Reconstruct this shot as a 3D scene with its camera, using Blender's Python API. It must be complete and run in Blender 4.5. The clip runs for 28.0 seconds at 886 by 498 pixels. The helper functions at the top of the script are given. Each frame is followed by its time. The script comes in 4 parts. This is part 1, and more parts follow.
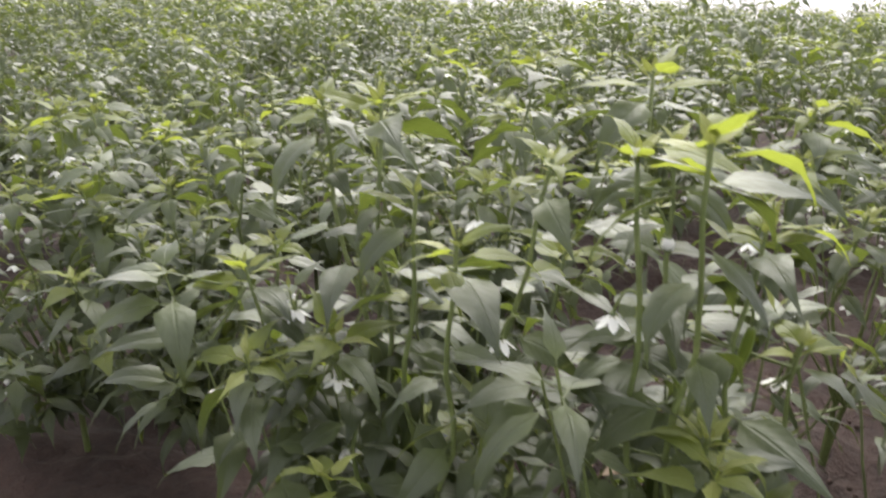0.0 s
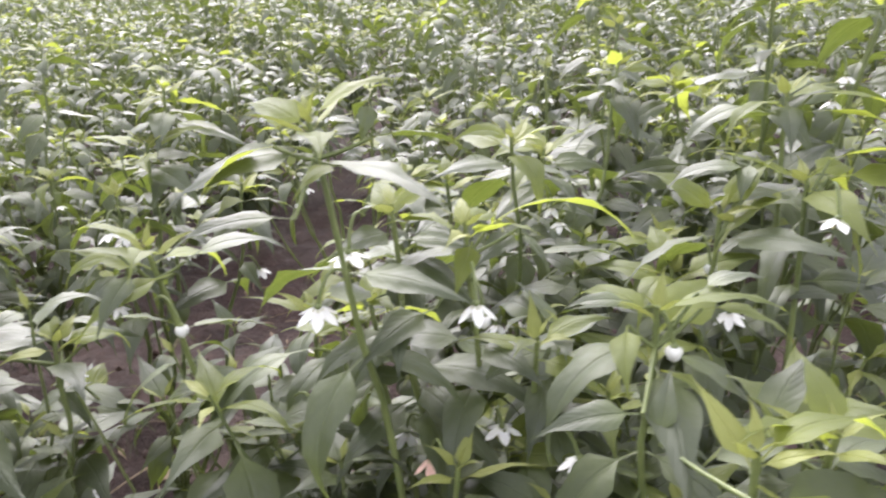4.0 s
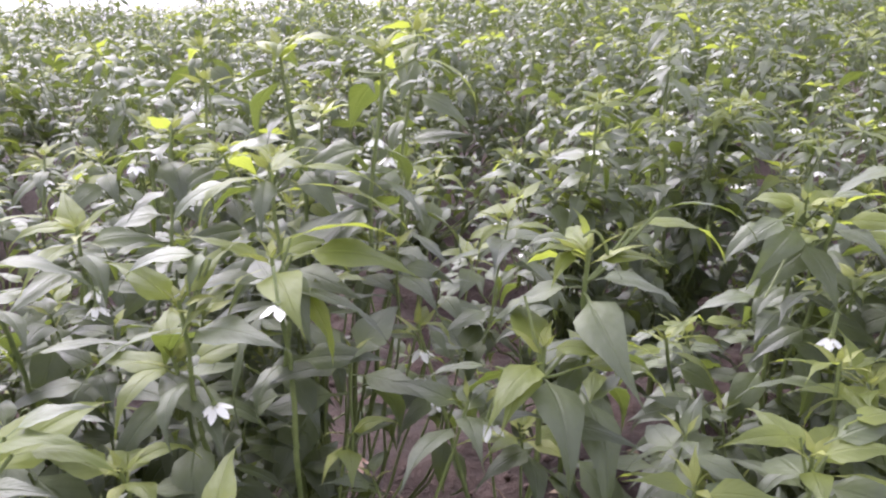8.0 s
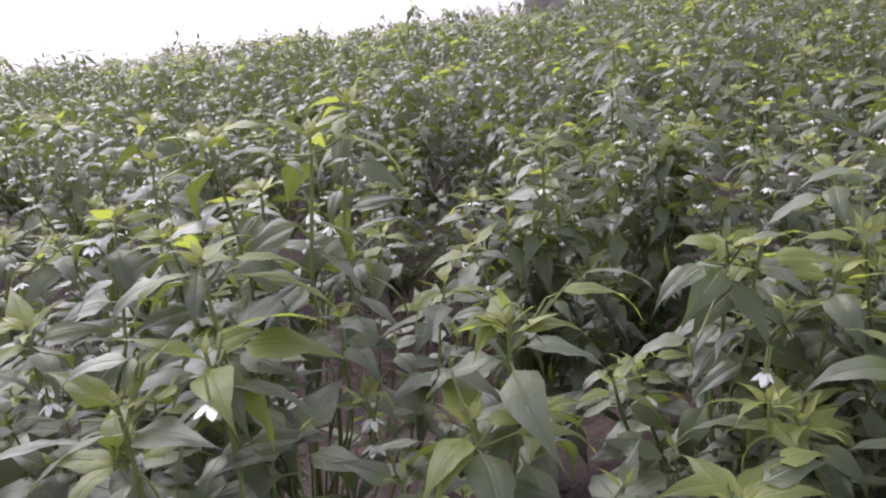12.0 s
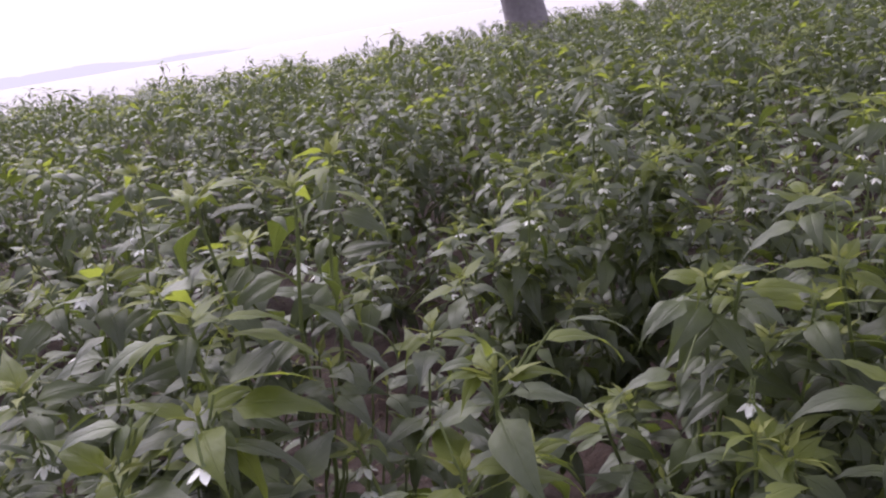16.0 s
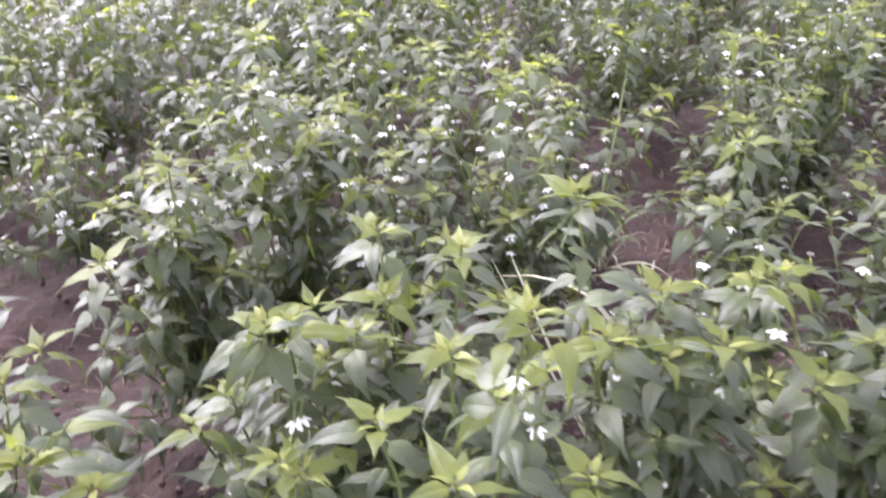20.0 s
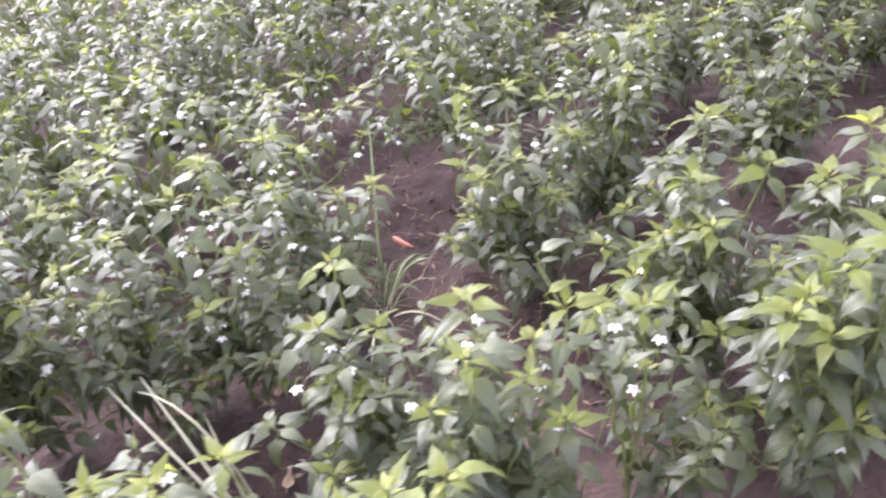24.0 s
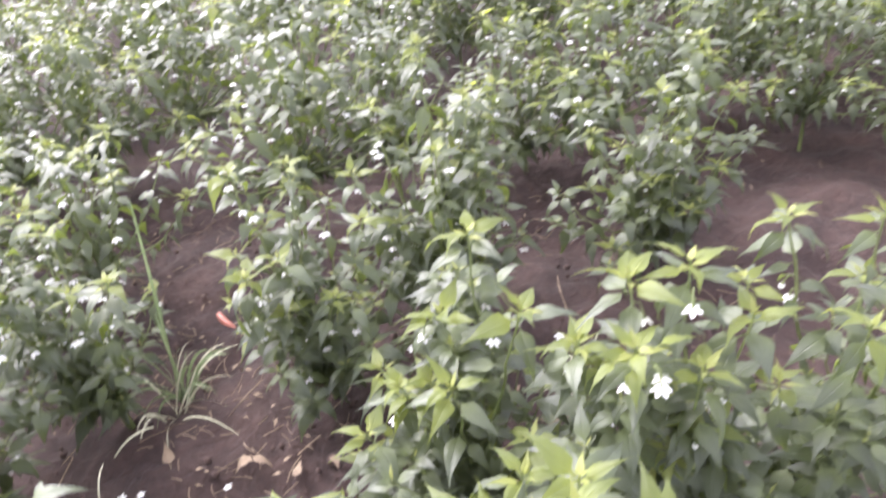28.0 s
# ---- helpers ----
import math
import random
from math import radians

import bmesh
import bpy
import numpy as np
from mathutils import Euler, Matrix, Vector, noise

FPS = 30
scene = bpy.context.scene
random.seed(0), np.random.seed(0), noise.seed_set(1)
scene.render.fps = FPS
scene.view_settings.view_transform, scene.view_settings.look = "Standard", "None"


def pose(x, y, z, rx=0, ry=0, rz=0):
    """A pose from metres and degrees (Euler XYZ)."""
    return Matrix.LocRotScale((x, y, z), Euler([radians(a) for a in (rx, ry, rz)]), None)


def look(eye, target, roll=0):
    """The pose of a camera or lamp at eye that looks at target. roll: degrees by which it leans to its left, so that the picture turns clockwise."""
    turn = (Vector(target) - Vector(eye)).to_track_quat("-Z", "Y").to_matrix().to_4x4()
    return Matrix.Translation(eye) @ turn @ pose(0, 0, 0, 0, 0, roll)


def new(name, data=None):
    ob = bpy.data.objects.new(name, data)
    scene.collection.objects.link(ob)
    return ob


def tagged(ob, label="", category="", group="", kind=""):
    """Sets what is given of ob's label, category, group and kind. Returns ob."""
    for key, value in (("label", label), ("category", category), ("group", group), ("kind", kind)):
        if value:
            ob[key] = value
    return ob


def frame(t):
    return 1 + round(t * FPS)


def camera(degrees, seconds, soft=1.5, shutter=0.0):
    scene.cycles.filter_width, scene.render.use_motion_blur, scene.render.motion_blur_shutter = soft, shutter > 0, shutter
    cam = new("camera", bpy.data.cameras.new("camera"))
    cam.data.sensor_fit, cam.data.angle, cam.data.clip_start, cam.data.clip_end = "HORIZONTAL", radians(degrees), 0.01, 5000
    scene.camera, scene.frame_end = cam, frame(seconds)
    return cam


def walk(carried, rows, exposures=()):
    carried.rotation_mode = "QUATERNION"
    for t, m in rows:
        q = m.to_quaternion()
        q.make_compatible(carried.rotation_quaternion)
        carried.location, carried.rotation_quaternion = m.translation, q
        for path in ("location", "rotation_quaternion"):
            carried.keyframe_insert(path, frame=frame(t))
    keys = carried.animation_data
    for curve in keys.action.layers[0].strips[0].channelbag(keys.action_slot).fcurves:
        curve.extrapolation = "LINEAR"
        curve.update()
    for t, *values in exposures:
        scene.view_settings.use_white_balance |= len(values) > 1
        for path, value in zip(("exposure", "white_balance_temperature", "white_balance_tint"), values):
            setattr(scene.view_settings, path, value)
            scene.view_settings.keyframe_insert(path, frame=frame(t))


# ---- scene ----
cam = camera(61.22, 28.0, soft=2.2, shutter=0.45)
PATH = [
    (0.0, -0.3618, 0.0513, 0.8062, 70.87, -0.18, 33.40),
    (0.5, -0.3362, 0.0595, 0.7788, 68.85, 0.52, 31.16),
    (1.0, -0.3124, 0.0724, 0.7640, 67.29, 1.18, 28.36),
    (1.5, -0.2849, 0.0847, 0.7642, 67.09, 1.92, 25.62),
    (2.0, -0.2419, 0.1073, 0.7702, 67.64, 2.92, 22.97),
    (2.5, -0.2016, 0.1339, 0.7718, 67.38, 3.26, 19.49),
    (3.0, -0.1709, 0.1491, 0.7773, 67.64, 3.45, 16.69),
    (3.5, -0.1223, 0.1622, 0.7894, 68.41, 3.28, 12.41),
    (4.0, -0.0706, 0.1772, 0.7996, 68.84, 3.32, 9.31),
    (4.5, -0.0496, 0.1812, 0.8062, 69.12, 3.26, 8.06),
    (6.5, 0.0482, 0.2083, 0.8188, 69.69, 2.71, -0.61),
    (7.0, 0.0703, 0.2134, 0.8184, 69.51, 2.59, -2.88),
    (7.5, 0.0994, 0.2179, 0.8171, 69.55, 2.40, -5.49),
    (8.0, 0.1291, 0.2245, 0.8174, 69.82, 2.40, -7.99),
    (8.5, 0.1424, 0.2232, 0.8239, 70.15, 2.99, -8.79),
    (9.0, 0.1533, 0.2231, 0.8294, 70.26, 3.36, -9.57),
    (9.5, 0.1552, 0.2183, 0.8468, 71.44, 3.88, -10.12),
    (10.0, 0.1626, 0.2206, 0.8443, 70.84, 4.52, -10.55),
    (10.5, 0.1673, 0.2193, 0.8456, 70.78, 5.27, -10.56),
    (11.0, 0.1700, 0.2246, 0.8411, 70.22, 6.21, -10.53),
    (11.5, 0.1681, 0.2145, 0.8482, 70.76, 5.97, -10.41),
    (12.0, 0.1727, 0.2133, 0.8546, 71.28, 6.74, -10.43),
    (12.5, 0.1726, 0.2186, 0.8518, 71.09, 6.64, -10.86),
    (14.5, 0.1857, 0.2016, 0.8712, 71.95, 7.73, -11.58),
    (15.0, 0.1930, 0.1978, 0.8766, 72.00, 8.25, -12.25),
    (15.5, 0.1833, 0.2028, 0.8747, 72.20, 8.30, -11.46),
    (16.0, 0.1821, 0.2076, 0.8775, 72.63, 8.94, -11.70),
    (16.5, 0.1721, 0.2141, 0.8697, 72.66, 7.48, -12.08),
    (17.0, 0.1719, 0.2026, 0.8705, 73.05, 7.15, -12.27),
    (17.5, 0.1870, 0.2053, 0.8618, 73.08, 6.33, -13.55),
    (18.0, 0.2432, 0.2013, 0.8608, 73.42, 5.20, -17.18),
    (18.5, 0.3114, 0.1934, 0.8797, 72.69, 5.44, -23.36),
    (19.0, 0.3504, 0.1640, 0.8811, 72.89, 2.17, -27.46),
    (19.5, 0.3506, 0.1788, 0.9355, 66.38, 2.62, -26.58),
    (20.0, 0.3733, 0.1123, 1.0651, 60.40, 1.70, -27.40),
    (20.5, 0.4142, 0.0779, 1.0883, 54.98, 0.88, -26.43),
    (22.5, 0.6475, -0.0062, 1.1980, 55.42, 7.06, -29.29),
    (23.0, 0.7809, -0.0106, 1.2141, 56.32, 7.43, -25.37),
    (23.5, 0.9815, -0.0543, 1.2502, 55.97, 9.89, -23.01),
    (24.0, 1.1453, -0.0939, 1.2670, 55.55, 7.87, -24.41),
    (24.5, 1.3355, -0.0861, 1.2622, 55.97, 5.22, -18.43),
    (25.0, 1.5226, -0.0281, 1.2585, 55.42, 6.08, -17.77),
    (25.5, 1.6687, 0.0022, 1.1840, 54.94, 6.61, -11.55),
    (26.0, 1.7078, 0.0268, 1.0439, 54.35, 6.23, -11.01),
    (26.5, 1.7222, 0.0618, 1.0332, 56.51, 6.19, -13.08),
    (27.0, 1.7462, 0.0557, 0.9841, 57.17, 1.61, -12.99),
    (27.5, 1.7385, 0.0736, 1.0625, 54.53, 6.53, -16.54),
    (28.0, 1.7536, 0.0547, 1.2172, 55.55, 7.52, -21.49),
]
EXPOSURE = [(0.0, 1.10, 6400, 12), (1.0, 1.55, 6450, 14), (2.0, 1.70, 6400, 16), (3.0, 1.62, 6250, 17), (7.0, 1.55, 5950, 24), (9.0, 1.5, 5900, 25), (10.0, 1.05, 5900, 24), (11.0, 1.1, 5900, 25), (13.0, 0.75, 5900, 26), (15.0, 0.45, 6000, 27), (17.0, 0.25, 6000, 28), (19.0, 0.22, 5900, 31), (19.5, 1.3, 5850, 30), (20.0, 2.05, 5800, 31), (23.0, 2.25, 5750, 32), (25.0, 2.2, 5950, 32), (27.0, 2.1, 6050, 28), (28.0, 2.32, 5950, 24)]
walk(cam, [(t, pose(*place)) for t, *place in PATH], EXPOSURE)

# ---- place ----
SUN_AT = Vector((-0.30, 0.68, 0.68)).normalized()
world = bpy.data.worlds.new("misty_sky")
scene.world = world
world.use_nodes = True
wn, wl = world.node_tree.nodes, world.node_tree.links
sky = wn.new("ShaderNodeTexSky")
sky.sky_type, sky.sun_disc = "NISHITA", False
sky.sun_elevation = math.asin(SUN_AT.z)
sky.sun_rotation = math.atan2(SUN_AT.x, SUN_AT.y)
sky.air_density, sky.dust_density, sky.ozone_density = 1.0, 6.0, 1.0
pale = wn.new("ShaderNodeHueSaturation")
pale.inputs["Saturation"].default_value = 0.22
wl.new(sky.outputs[0], pale.inputs["Color"])
cloud = wn.new("ShaderNodeMix")
cloud.data_type = "RGBA"
cloud.inputs[0].default_value = 0.68
cloud.inputs[7].default_value = (7.2, 7.1, 7.3, 1)
wl.new(pale.outputs[0], cloud.inputs[6])
wl.new(cloud.outputs[2], wn["Background"].inputs["Color"])
wn["Background"].inputs["Strength"].default_value = 0.155

sun = new("sun", bpy.data.lights.new("sun", "SUN"))
sun.data.energy, sun.data.angle, sun.data.color = 2.8, radians(50), (1.0, 0.95, 0.86)
sun.matrix_world = look(SUN_AT * 30, (0, 0, 0))


# ---- materials ----
def material(name):
    m = bpy.data.materials.new(name)
    m.use_nodes = True
    nt = m.node_tree
    return m, nt, nt.nodes["Principled BSDF"], nt.nodes["Material Output"]


def node(nt, kind, **values):
    n = nt.nodes.new(kind)
    for key, value in values.items():
        n.inputs[key].default_value = value
    return n


def calc(nt, op, a, b=None):
    n = nt.nodes.new("ShaderNodeMath")
    n.operation = op
    for i, v in enumerate((a, b)):
        if v is None:
            continue
        if isinstance(v, (int, float)):
            n.inputs[i].default_value = v
        else:
            nt.links.new(v, n.inputs[i])
    return n.outputs[0]


def blend(nt, fac, a, b, mode="MIX"):
    n = nt.nodes.new("ShaderNodeMix")
    n.data_type, n.blend_type = "RGBA", mode
    for i, v in ((0, fac), (6, a), (7, b)):
        if isinstance(v, (int, float)):
            n.inputs[i].default_value = v
        elif isinstance(v, tuple):
            n.inputs[i].default_value = (*v, 1)
        else:
            nt.links.new(v, n.inputs[i])
    return n.outputs[2]


def leaf_material(name, dark, light, through_it, share, gloss, shine, island):
    """A leaf blade: midrib and side veins by its own coordinates, puckered between the veins, thin enough to let light through."""
    m, nt, p, out = material(name)
    L = nt.links.new
    uv = nt.nodes.new("ShaderNodeUVMap")
    sep = nt.nodes.new("ShaderNodeSeparateXYZ")
    L(uv.outputs[0], sep.inputs[0])
    across = calc(nt, "ABSOLUTE", calc(nt, "SUBTRACT", sep.outputs[0], 0.5))
    rib = nt.nodes.new("ShaderNodeMapRange")
    L(across, rib.inputs[0])
    rib.inputs[1].default_value, rib.inputs[2].default_value = 0.015, 0.05
    rib.inputs[3].default_value, rib.inputs[4].default_value = 1, 0
    slant = calc(nt, "SUBTRACT", calc(nt, "MULTIPLY", sep.outputs[1], 9.0), calc(nt, "MULTIPLY", across, 5.0))
    wave = calc(nt, "ABSOLUTE", calc(nt, "SINE", calc(nt, "MULTIPLY", slant, math.pi)))
    vein = nt.nodes.new("ShaderNodeMapRange")
    L(wave, vein.inputs[0])
    vein.inputs[1].default_value, vein.inputs[2].default_value = 0.0, 0.25
    vein.inputs[3].default_value, vein.inputs[4].default_value = 0.35, 0
    veins = calc(nt, "MAXIMUM", rib.outputs[0], vein.outputs[0])
    geo = nt.nodes.new("ShaderNodeNewGeometry")
    info = nt.nodes.new("ShaderNodeObjectInfo")
    chance = geo.outputs["Random Per Island"] if island else info.outputs["Random"]
    blot = node(nt, "ShaderNodeTexNoise", Scale=14.0, Detail=3.0)
    L(geo.outputs["Position"], blot.inputs["Vector"])
    fine = node(nt, "ShaderNodeTexNoise", Scale=260.0, Detail=3.0)
    L(geo.outputs["Position"], fine.inputs["Vector"])
    mixed = calc(nt, "ADD", calc(nt, "MULTIPLY", chance, 0.65), calc(nt, "MULTIPLY", blot.outputs["Fac"], 0.45))
    base = blend(nt, mixed, dark, light)
    stalkward = calc(nt, "MULTIPLY", calc(nt, "POWER", calc(nt, "SUBTRACT", 1.0, sep.outputs[1]), 3.0), 0.45)
    base = blend(nt, stalkward, base, tuple(0.55 * a + 0.35 * c for a, c in zip(light, through_it)))
    grainy = blend(nt, calc(nt, "MULTIPLY", fine.outputs["Fac"], 0.35), base, tuple(c * 0.55 for c in dark))
    ribbed = blend(nt, calc(nt, "MULTIPLY", veins, 0.08), grainy, tuple(min(1, c * 1.7) for c in light))
    L(ribbed, p.inputs["Base Color"])
    p.inputs["Roughness"].default_value = gloss
    p.inputs["Specular IOR Level"].default_value = shine
    bump = node(nt, "ShaderNodeBump", Strength=0.5, Distance=0.0012)
    pucker = node(nt, "ShaderNodeTexNoise", Scale=75.0, Detail=1.5)
    L(geo.outputs["Position"], pucker.inputs["Vector"])
    height = calc(nt, "ADD", calc(nt, "MULTIPLY", wave, 0.12), calc(nt, "ADD", calc(nt, "MULTIPLY", pucker.outputs["Fac"], 1.6), calc(nt, "MULTIPLY", fine.outputs["Fac"], 0.3)))
    L(calc(nt, "SUBTRACT", height, rib.outputs[0]), bump.inputs["Height"])
    L(bump.outputs[0], p.inputs["Normal"])
    tr = nt.nodes.new("ShaderNodeBsdfTranslucent")
    L(blend(nt, 0.55, ribbed, through_it), tr.inputs["Color"])
    L(bump.outputs[0], tr.inputs["Normal"])
    mix = nt.nodes.new("ShaderNodeMixShader")
    mix.inputs[0].default_value = share
    L(p.outputs[0], mix.inputs[1])
    L(tr.outputs[0], mix.inputs[2])
    L(mix.outputs[0], out.inputs["Surface"])
    return m


# GREEN: older leaves' own tone, darkened further to paint shade low in the plants.
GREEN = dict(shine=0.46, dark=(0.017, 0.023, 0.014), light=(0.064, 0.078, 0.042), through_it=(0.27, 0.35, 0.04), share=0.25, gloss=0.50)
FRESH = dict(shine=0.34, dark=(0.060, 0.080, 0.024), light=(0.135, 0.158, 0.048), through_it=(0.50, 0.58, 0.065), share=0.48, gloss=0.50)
YOUNG = dict(shine=0.3, dark=(0.125, 0.145, 0.035), light=(0.210, 0.225, 0.060), through_it=(0.36, 0.40, 0.10), share=0.27, gloss=0.50)
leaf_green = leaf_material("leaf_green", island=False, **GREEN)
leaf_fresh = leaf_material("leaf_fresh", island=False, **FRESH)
leaf_young = leaf_material("leaf_young", island=False, **YOUNG)
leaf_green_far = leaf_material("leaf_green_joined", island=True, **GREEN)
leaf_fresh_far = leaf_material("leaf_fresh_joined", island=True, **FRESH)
leaf_young_far = leaf_material("leaf_young_joined", island=True, **YOUNG)
FAR_LEAVES = [leaf_green_far, leaf_fresh_far, leaf_young_far]


def plain(name, dark, light, rough, scale=60.0, bump_by=0.001, share=0.0, clear=None):
    """A surface with blotches and grain between two tones."""
    m, nt, p, out = material(name)
    L = nt.links.new
    geo = nt.nodes.new("ShaderNodeNewGeometry")
    big = node(nt, "ShaderNodeTexNoise", Scale=scale * 0.15, Detail=4.0)
    small = node(nt, "ShaderNodeTexNoise", Scale=scale, Detail=6.0, Roughness=0.65)
    for n in (big, small):
        L(geo.outputs["Position"], n.inputs["Vector"])
    fac = calc(nt, "ADD", calc(nt, "MULTIPLY", big.outputs["Fac"], 0.55), calc(nt, "MULTIPLY", small.outputs["Fac"], 0.55))
    sharp = nt.nodes.new("ShaderNodeMapRange")
    L(fac, sharp.inputs[0])
    sharp.inputs[1].default_value, sharp.inputs[2].default_value = 0.35, 0.75
    colour = blend(nt, sharp.outputs[0], dark, light)
    L(colour, p.inputs["Base Color"])
    p.inputs["Roughness"].default_value = rough
    if bump_by:
        bump = node(nt, "ShaderNodeBump", Strength=0.7, Distance=bump_by)
        L(small.outputs["Fac"], bump.inputs["Height"])
        L(bump.outputs[0], p.inputs["Normal"])
    if share:
        tr = nt.nodes.new("ShaderNodeBsdfTranslucent")
        L(colour, tr.inputs["Color"])
        mix = nt.nodes.new("ShaderNodeMixShader")
        mix.inputs[0].default_value = share
        L(p.outputs[0], mix.inputs[1])
        L(tr.outputs[0], mix.inputs[2])
        L(mix.outputs[0], out.inputs["Surface"])
    return m


stem_green = plain("stem_green", (0.070, 0.095, 0.028), (0.160, 0.190, 0.060), 0.5, 90)
petal_white = plain("petal_white", (0.66, 0.66, 0.62), (0.80, 0.80, 0.77), 0.55, 120, 0.0004, share=0.3)
petal_pink = plain("petal_wilted", (0.62, 0.36, 0.28), (0.78, 0.55, 0.45), 0.6, 150, 0.0004, share=0.2)
anther_grey = plain("anther", (0.35, 0.34, 0.20), (0.55, 0.52, 0.28), 0.6, 200)
pod_green = plain("pod_green", (0.080, 0.115, 0.018), (0.150, 0.185, 0.030), 0.28, 40, 0.0003)
def soil_material():
    """Red-brown crumbly soil; beyond the crop, a pale tone with the mist painted in."""
    m = plain("field_soil", (0.016, 0.0086, 0.0070), (0.060, 0.0335, 0.0262), 0.92, 48, 0.04)
    nt = m.node_tree
    p = nt.nodes["Principled BSDF"]
    red_soil = p.inputs["Base Color"].links[0].from_socket
    geo = nt.nodes.new("ShaderNodeNewGeometry")
    sep = nt.nodes.new("ShaderNodeSeparateXYZ")
    nt.links.new(geo.outputs["Position"], sep.inputs[0])
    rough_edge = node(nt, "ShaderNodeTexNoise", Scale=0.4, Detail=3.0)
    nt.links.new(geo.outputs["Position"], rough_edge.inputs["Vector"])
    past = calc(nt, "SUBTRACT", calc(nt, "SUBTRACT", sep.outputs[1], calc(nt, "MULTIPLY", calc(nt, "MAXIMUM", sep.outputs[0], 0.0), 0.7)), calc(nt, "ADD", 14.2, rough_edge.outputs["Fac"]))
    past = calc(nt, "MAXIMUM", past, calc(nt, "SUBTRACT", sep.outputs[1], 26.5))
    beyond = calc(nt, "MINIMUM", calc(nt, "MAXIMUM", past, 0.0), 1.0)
    painted_mist = blend(nt, rough_edge.outputs["Fac"], (0.40, 0.378, 0.395), (0.50, 0.472, 0.492))
    nt.links.new(blend(nt, beyond, red_soil, painted_mist), p.inputs["Base Color"])
    return m


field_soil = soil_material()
soil = plain("soil", (0.032, 0.019, 0.015), (0.088, 0.053, 0.042), 0.92, 48, 0.002)
dry = plain("dry_plant", (0.12, 0.085, 0.055), (0.27, 0.20, 0.13), 0.8, 90)
straw = plain("straw", (0.34, 0.34, 0.22), (0.55, 0.53, 0.38), 0.7, 90)
grass_green = plain("grass_blade", (0.10, 0.15, 0.06), (0.22, 0.27, 0.13), 0.5, 60, 0.0004, share=0.3)
# Bark with the mist's pale lavender mixed into its tones.
bark = plain("bark", (0.13, 0.115, 0.13), (0.27, 0.245, 0.27), 0.9, 9, 0.03)
red_skin = plain("red_skin", (0.20, 0.055, 0.035), (0.32, 0.12, 0.08), 0.35, 60, 0.0004)


# ---- mesh helpers ----
def mesh_from(name, verts, quads, uvs, mats, slots=None, smooth=True):
    """A mesh from arrays; a quad whose last two corners are alike becomes a triangle-like sliver, so none is made."""
    me = bpy.data.meshes.new(name)
    nv, nq = len(verts), len(quads)
    me.vertices.add(nv)
    me.vertices.foreach_set("co", np.asarray(verts, np.float32).ravel())
    me.loops.add(nq * 4)
    me.loops.foreach_set("vertex_index", np.asarray(quads, np.int32).ravel())
    me.polygons.add(nq)
    me.polygons.foreach_set("loop_start", np.arange(0, nq * 4, 4, dtype=np.int32))
    me.polygons.foreach_set("use_smooth", np.full(nq, smooth))
    for m in mats:
        me.materials.append(m)
    if slots is not None:
        me.polygons.foreach_set("material_index", np.asarray(slots, np.int32))
    if uvs is not None:
        layer = me.uv_layers.new(name="UVMap")
        layer.data.foreach_set("uv", np.asarray(uvs, np.float32)[np.asarray(quads).ravel()].ravel())
    me.update(calc_edges=True)
    me.validate()
    return me


def joined(pieces):
    """Arrays (verts, quads, uvs) of several pieces as one."""
    vs, qs, us, at = [], [], [], 0
    for v, q, u in pieces:
        vs.append(v), qs.append(np.asarray(q) + at), us.append(u)
        at += len(v)
    return np.concatenate(vs), np.concatenate(qs), np.concatenate(us)


def grid_quads(rows, cols):
    i = np.arange(rows - 1)[:, None] * cols + np.arange(cols - 1)[None, :]
    return np.stack([i, i + 1, i + cols + 1, i + cols], -1).reshape(-1, 4)


def leaf_shape(droop, fold, width, wave, seg, half, twist=0.0):
    """A pointed oval blade of length 1 on a short stalk, growing along +y and arching down."""
    s = np.concatenate([[0.0, 0.13], 0.15 + 0.85 * np.linspace(0, 1, seg + 1) ** 0.95])
    u = np.clip((s - 0.15) / 0.85, 0, 1)
    w = 0.71 * width * np.sin(np.pi * u ** 0.58) ** 0.9 * (1 - u) ** 0.92
    w[:2] = 0.011
    w[2], w[-1] = 0.014, 0.002
    bend = 0.25 - droop * s ** 1.25
    ds = np.diff(s, prepend=0)
    y, z = np.cumsum(ds * np.cos(bend)), np.cumsum(ds * np.sin(bend))
    v = np.linspace(-1, 1, 2 * half + 1)
    spread = w[:, None] * v[None, :]
    lift = fold * np.abs(spread) - 0.9 * fold * spread**2 / (width * 0.5)
    lift += wave * width * (np.abs(v)[None, :] ** 2) * np.sin(s[:, None] * 21 + np.sign(v)[None, :] * 1.3) * (u * (1 - u))[:, None]
    turn = (twist * s)[:, None]
    x = spread * np.cos(turn)
    up = lift + spread * np.sin(turn)
    yy = y[:, None] - up * np.sin(bend)[:, None]
    zz = z[:, None] + up * np.cos(bend)[:, None]
    verts = np.stack([x, yy, zz], -1).reshape(-1, 3)
    uv = np.stack([np.broadcast_to(v * 0.5 + 0.5, x.shape), np.broadcast_to(u[:, None], x.shape)], -1).reshape(-1, 2)
    return verts, grid_quads(len(s), 2 * half + 1), uv


